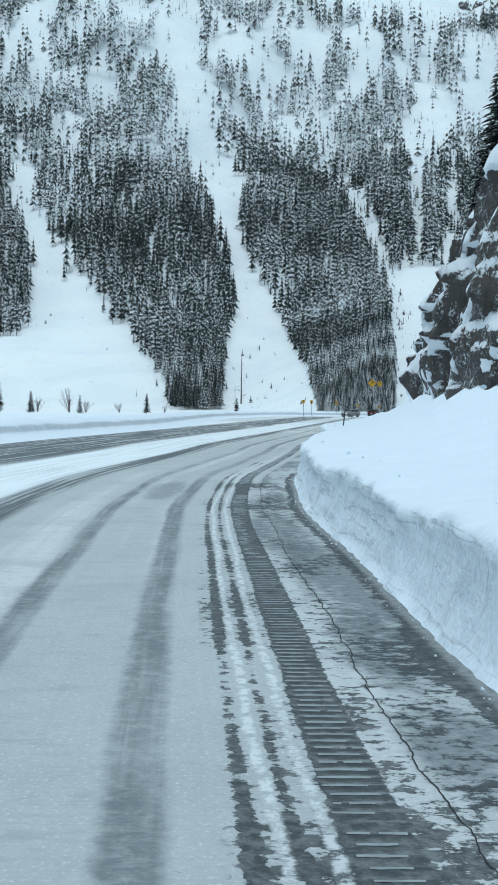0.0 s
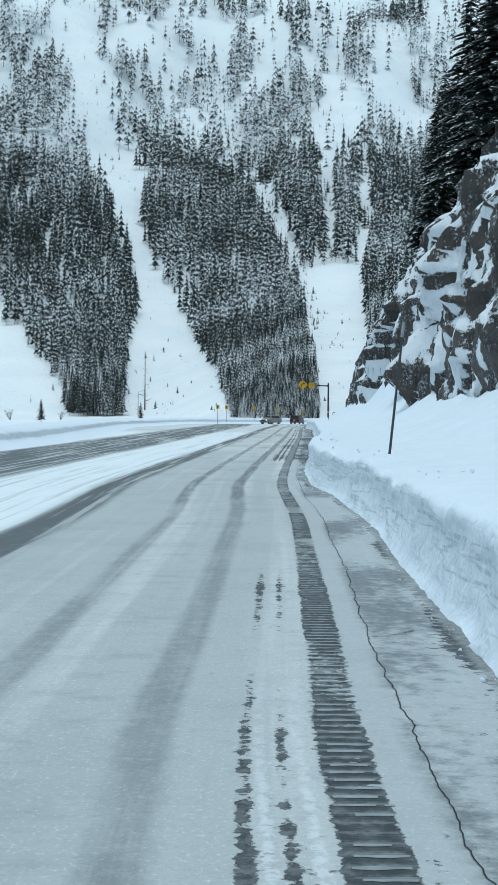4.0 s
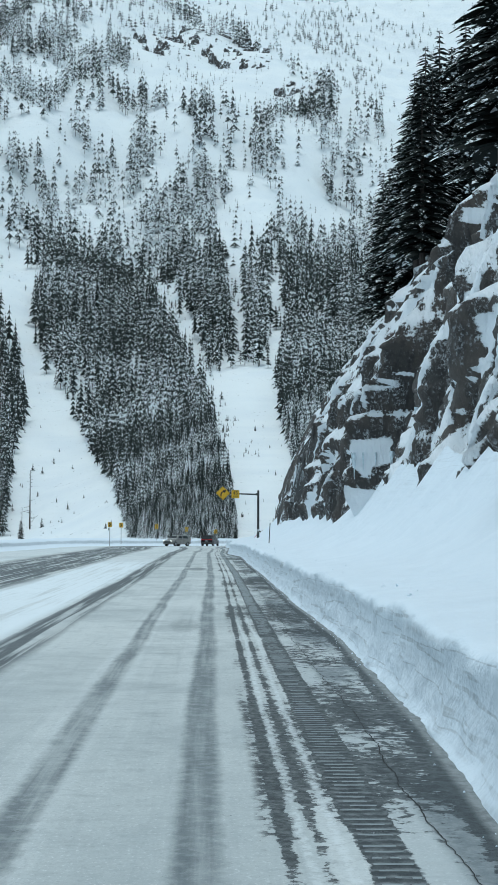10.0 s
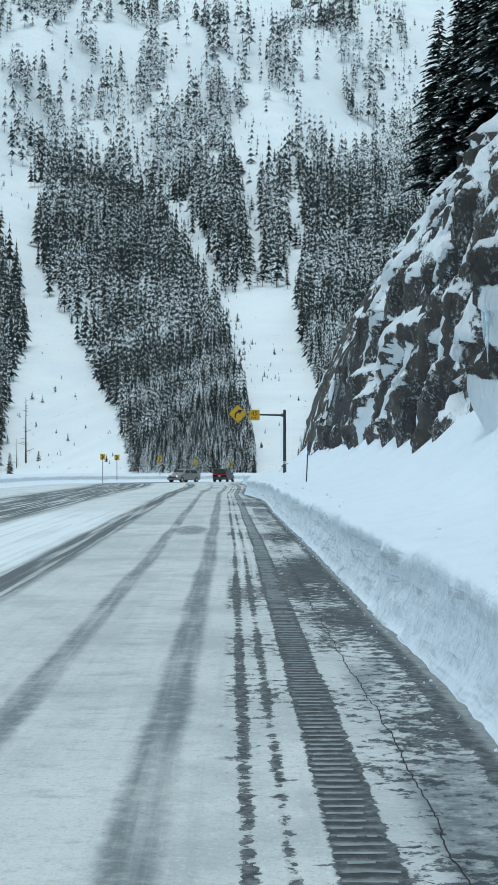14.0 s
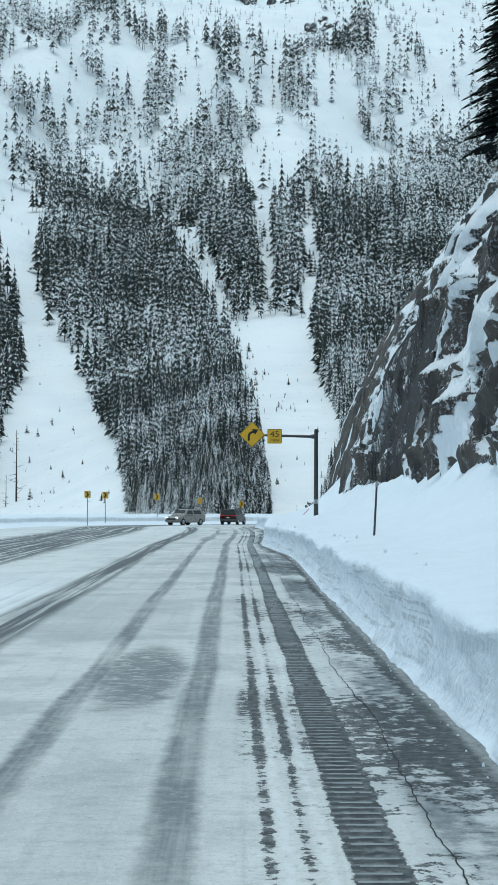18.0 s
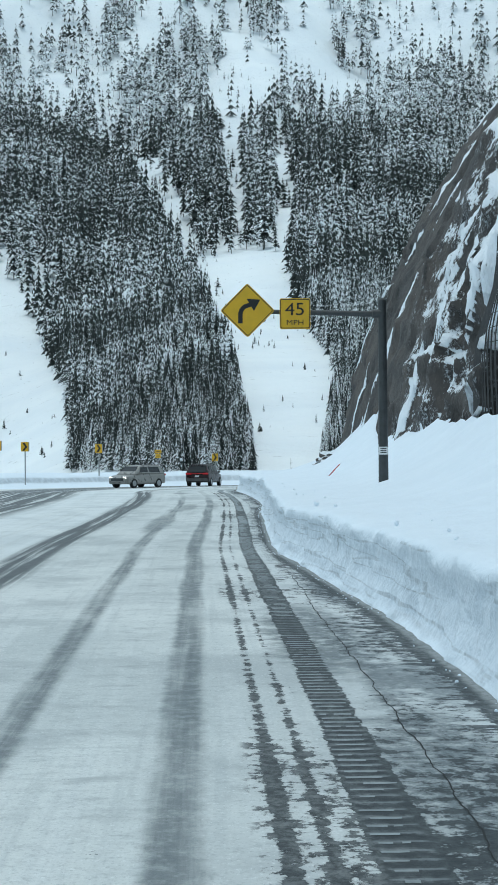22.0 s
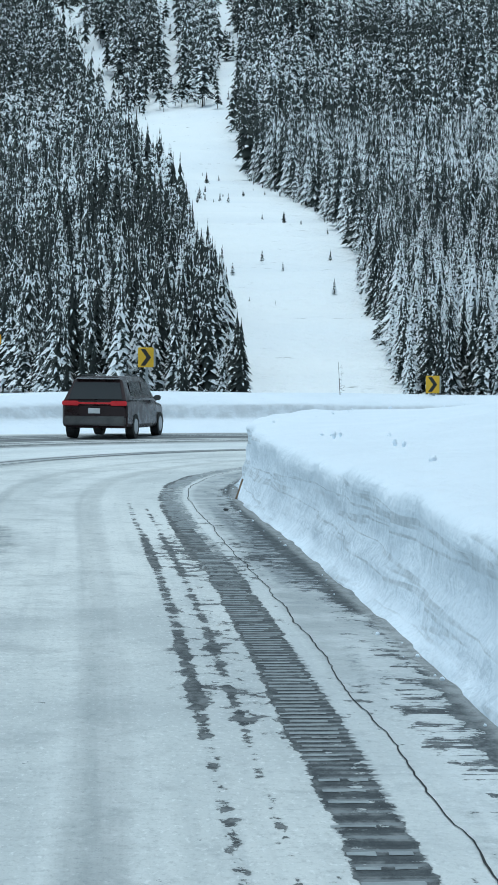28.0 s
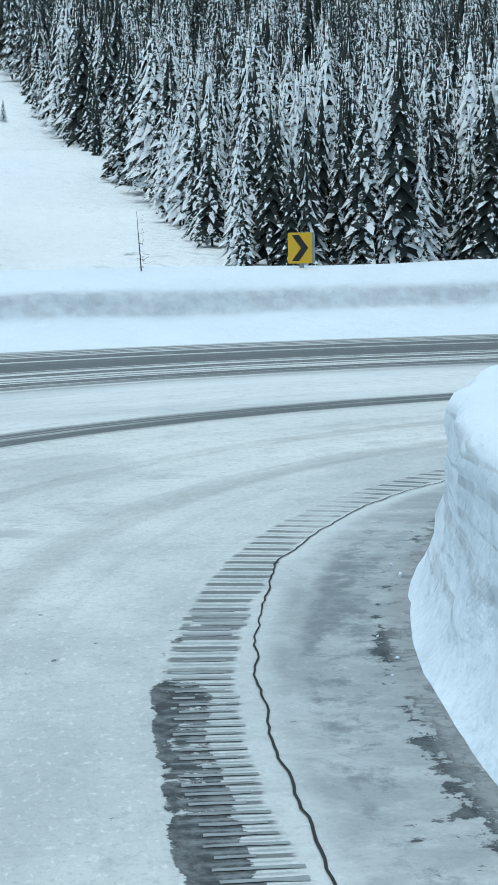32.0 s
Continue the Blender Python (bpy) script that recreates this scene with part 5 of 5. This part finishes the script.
build_clods()
for k, (x, y, h) in enumerate(((-80.5, 190, 6.5), (-90.5, 200, 4.5), (-77, 195, 3.5), (-70, 210, 3.0), (-60, 230, 2.5))):
    shrub(x, y, 0.0, h, 60 + k)
for k, (x, y, h) in enumerate(((-96, 170, 11), (-103, 180, 14), (-90, 186, 6), (-106, 168, 12), (-80, 205, 5), (-68.5, 260, 6), (-41.5, 250, 5), (-45, 356, 6))):
    big_conifer(x, y, -0.4, h, 900 + k)
snag(-49, 366, -0.3, 19, 5)
snag(-50.5, 358, -0.3, 9, 6)
snag(-58, 362, -0.3, 10, 7)
snag(7.2, 128.6, 0.9, 1.3, 8)
rng = random.Random(77)
for k in range(26):
    yy, zz = rng.uniform(-230, 30), rng.uniform(5, 20)
    shrub(cliff_x(yy, zz)[0] - 0.05, yy, zz, rng.uniform(0.5, 1.0), 200 + k)
bm = bmesh.new()
box(bm, (0.075, 0.055, 0.036), (0, 0, 0.017), 0.012, Matrix.Rotation(0.15, 4, "X"))
lump = part("rubble_block", bm, STEEL)
lump.matrix_world = pose(1.72, 87.8, 0.0, 0, 0, 20)
tagged(lump, "small dark block of rubble lying on the shoulder", "rubble")


def icicles(y0, y1, z, seed):
    """A row of icicles under a ledge of the cliff."""
    rng = random.Random(seed)
    x0 = cliff_x(y0, z)[0]
    root = thing("icicles", (x0, y0, z))
    y = y0
    while y < y1:
        x = cliff_x(y, z)[0] - 0.12
        ln = rng.uniform(0.35, 1.3)
        bm = bmesh.new()
        rod(bm, (x - x0, y - y0, 0.3), (x - x0, y - y0, -ln), rng.uniform(0.05, 0.1), 0.008, 7)
        part("icicle", bm, ICE, root)
        y += rng.uniform(0.12, 0.4)
    tagged(root, "pale blue icicles hanging under a rock ledge", "icicles", "icicles on the cliff")


for y0, y1, zz, k in ((-122.0, -118.0, 6.3, 1), (-112.0, -109.5, 7.5, 2), (-130.0, -128.0, 8.2, 3)):
    icicles(y0, y1, zz, k)


def outcrop(x, y, r, seed):
    """A crag of bare rock standing out of the mountain snow."""
    bm = bmesh.new()
    bmesh.ops.create_icosphere(bm, subdivisions=3, radius=1.0)
    for q in bm.verts:
        c = q.co
        d = 1 + 0.6 * ripple(c.x * 1.4 + seed, c.z * 1.1 + c.y, 1.0, seed) + 0.35 * noise.cell(Vector((c.x * 2.2 + seed, c.y * 2, c.z * 1.6)))
        q.co = Vector((c.x * d * r, c.y * d * r * 0.8, c.z * d * r * 1.35))
    ob = part("rock_outcrop", bm, ROCK)
    ob.location = (x, y, float(slope_height(x, y)) - 0.5 * r)
    tagged(ob, "bare dark rock outcrop dusted with snow on the mountain", "rock", "rock outcrops")


rng = random.Random(31)
for cx, cy, sx, sy, count in ((-4, 1310, 44, 70, 60), (-66, 1190, 10, 14, 6), (24, 1260, 12, 30, 9), (52, 1180, 12, 20, 8), (-40, 1300, 26, 40, 10)):
    for k in range(count):
        outcrop(cx + rng.gauss(0, sx * 0.6), cy + rng.gauss(0, sy * 0.6), rng.choice((1.2, 1.8, 2.6, 3.6)), rng.uniform(0, 90))

RED = plain("faded_red_paint", (0.42, 0.05, 0.05), 0.6, 0, 0.3, 8)
stick = thing("marker_stick", (4.92, 30.0, 1.35))
bm = bmesh.new()
rod(bm, (0, 0, -0.1), (0.68, 0, 0.62), 0.022, 0.018, 8)
part("lath", bm, RED, stick)
tagged(stick, "thin red marker stick leaning in the snow", "marker stick")


def boulder(x, y, z, r, seed):
    bm = bmesh.new()
    bmesh.ops.create_icosphere(bm, subdivisions=3, radius=1.0)
    for q in bm.verts:
        c = q.co
        d = 0.9 + 0.3 * noise.cell(Vector((c.x * 1.7 + seed, c.y * 1.7, c.z * 1.7))) + 0.15 * ripple(c.x + seed, c.y + c.z, 2.0, seed)
        q.co = Vector((c.x * d * r, c.y * d * r, c.z * d * r * 0.7))
    ob = part("boulder", bm, ROCK)
    ob.location = (x, y, z)
    tagged(ob, "dark brown boulder resting in the snow", "rock", "boulders below the cliff")


boulder(6.9, 66.0, 2.0, 0.72, 3.0)
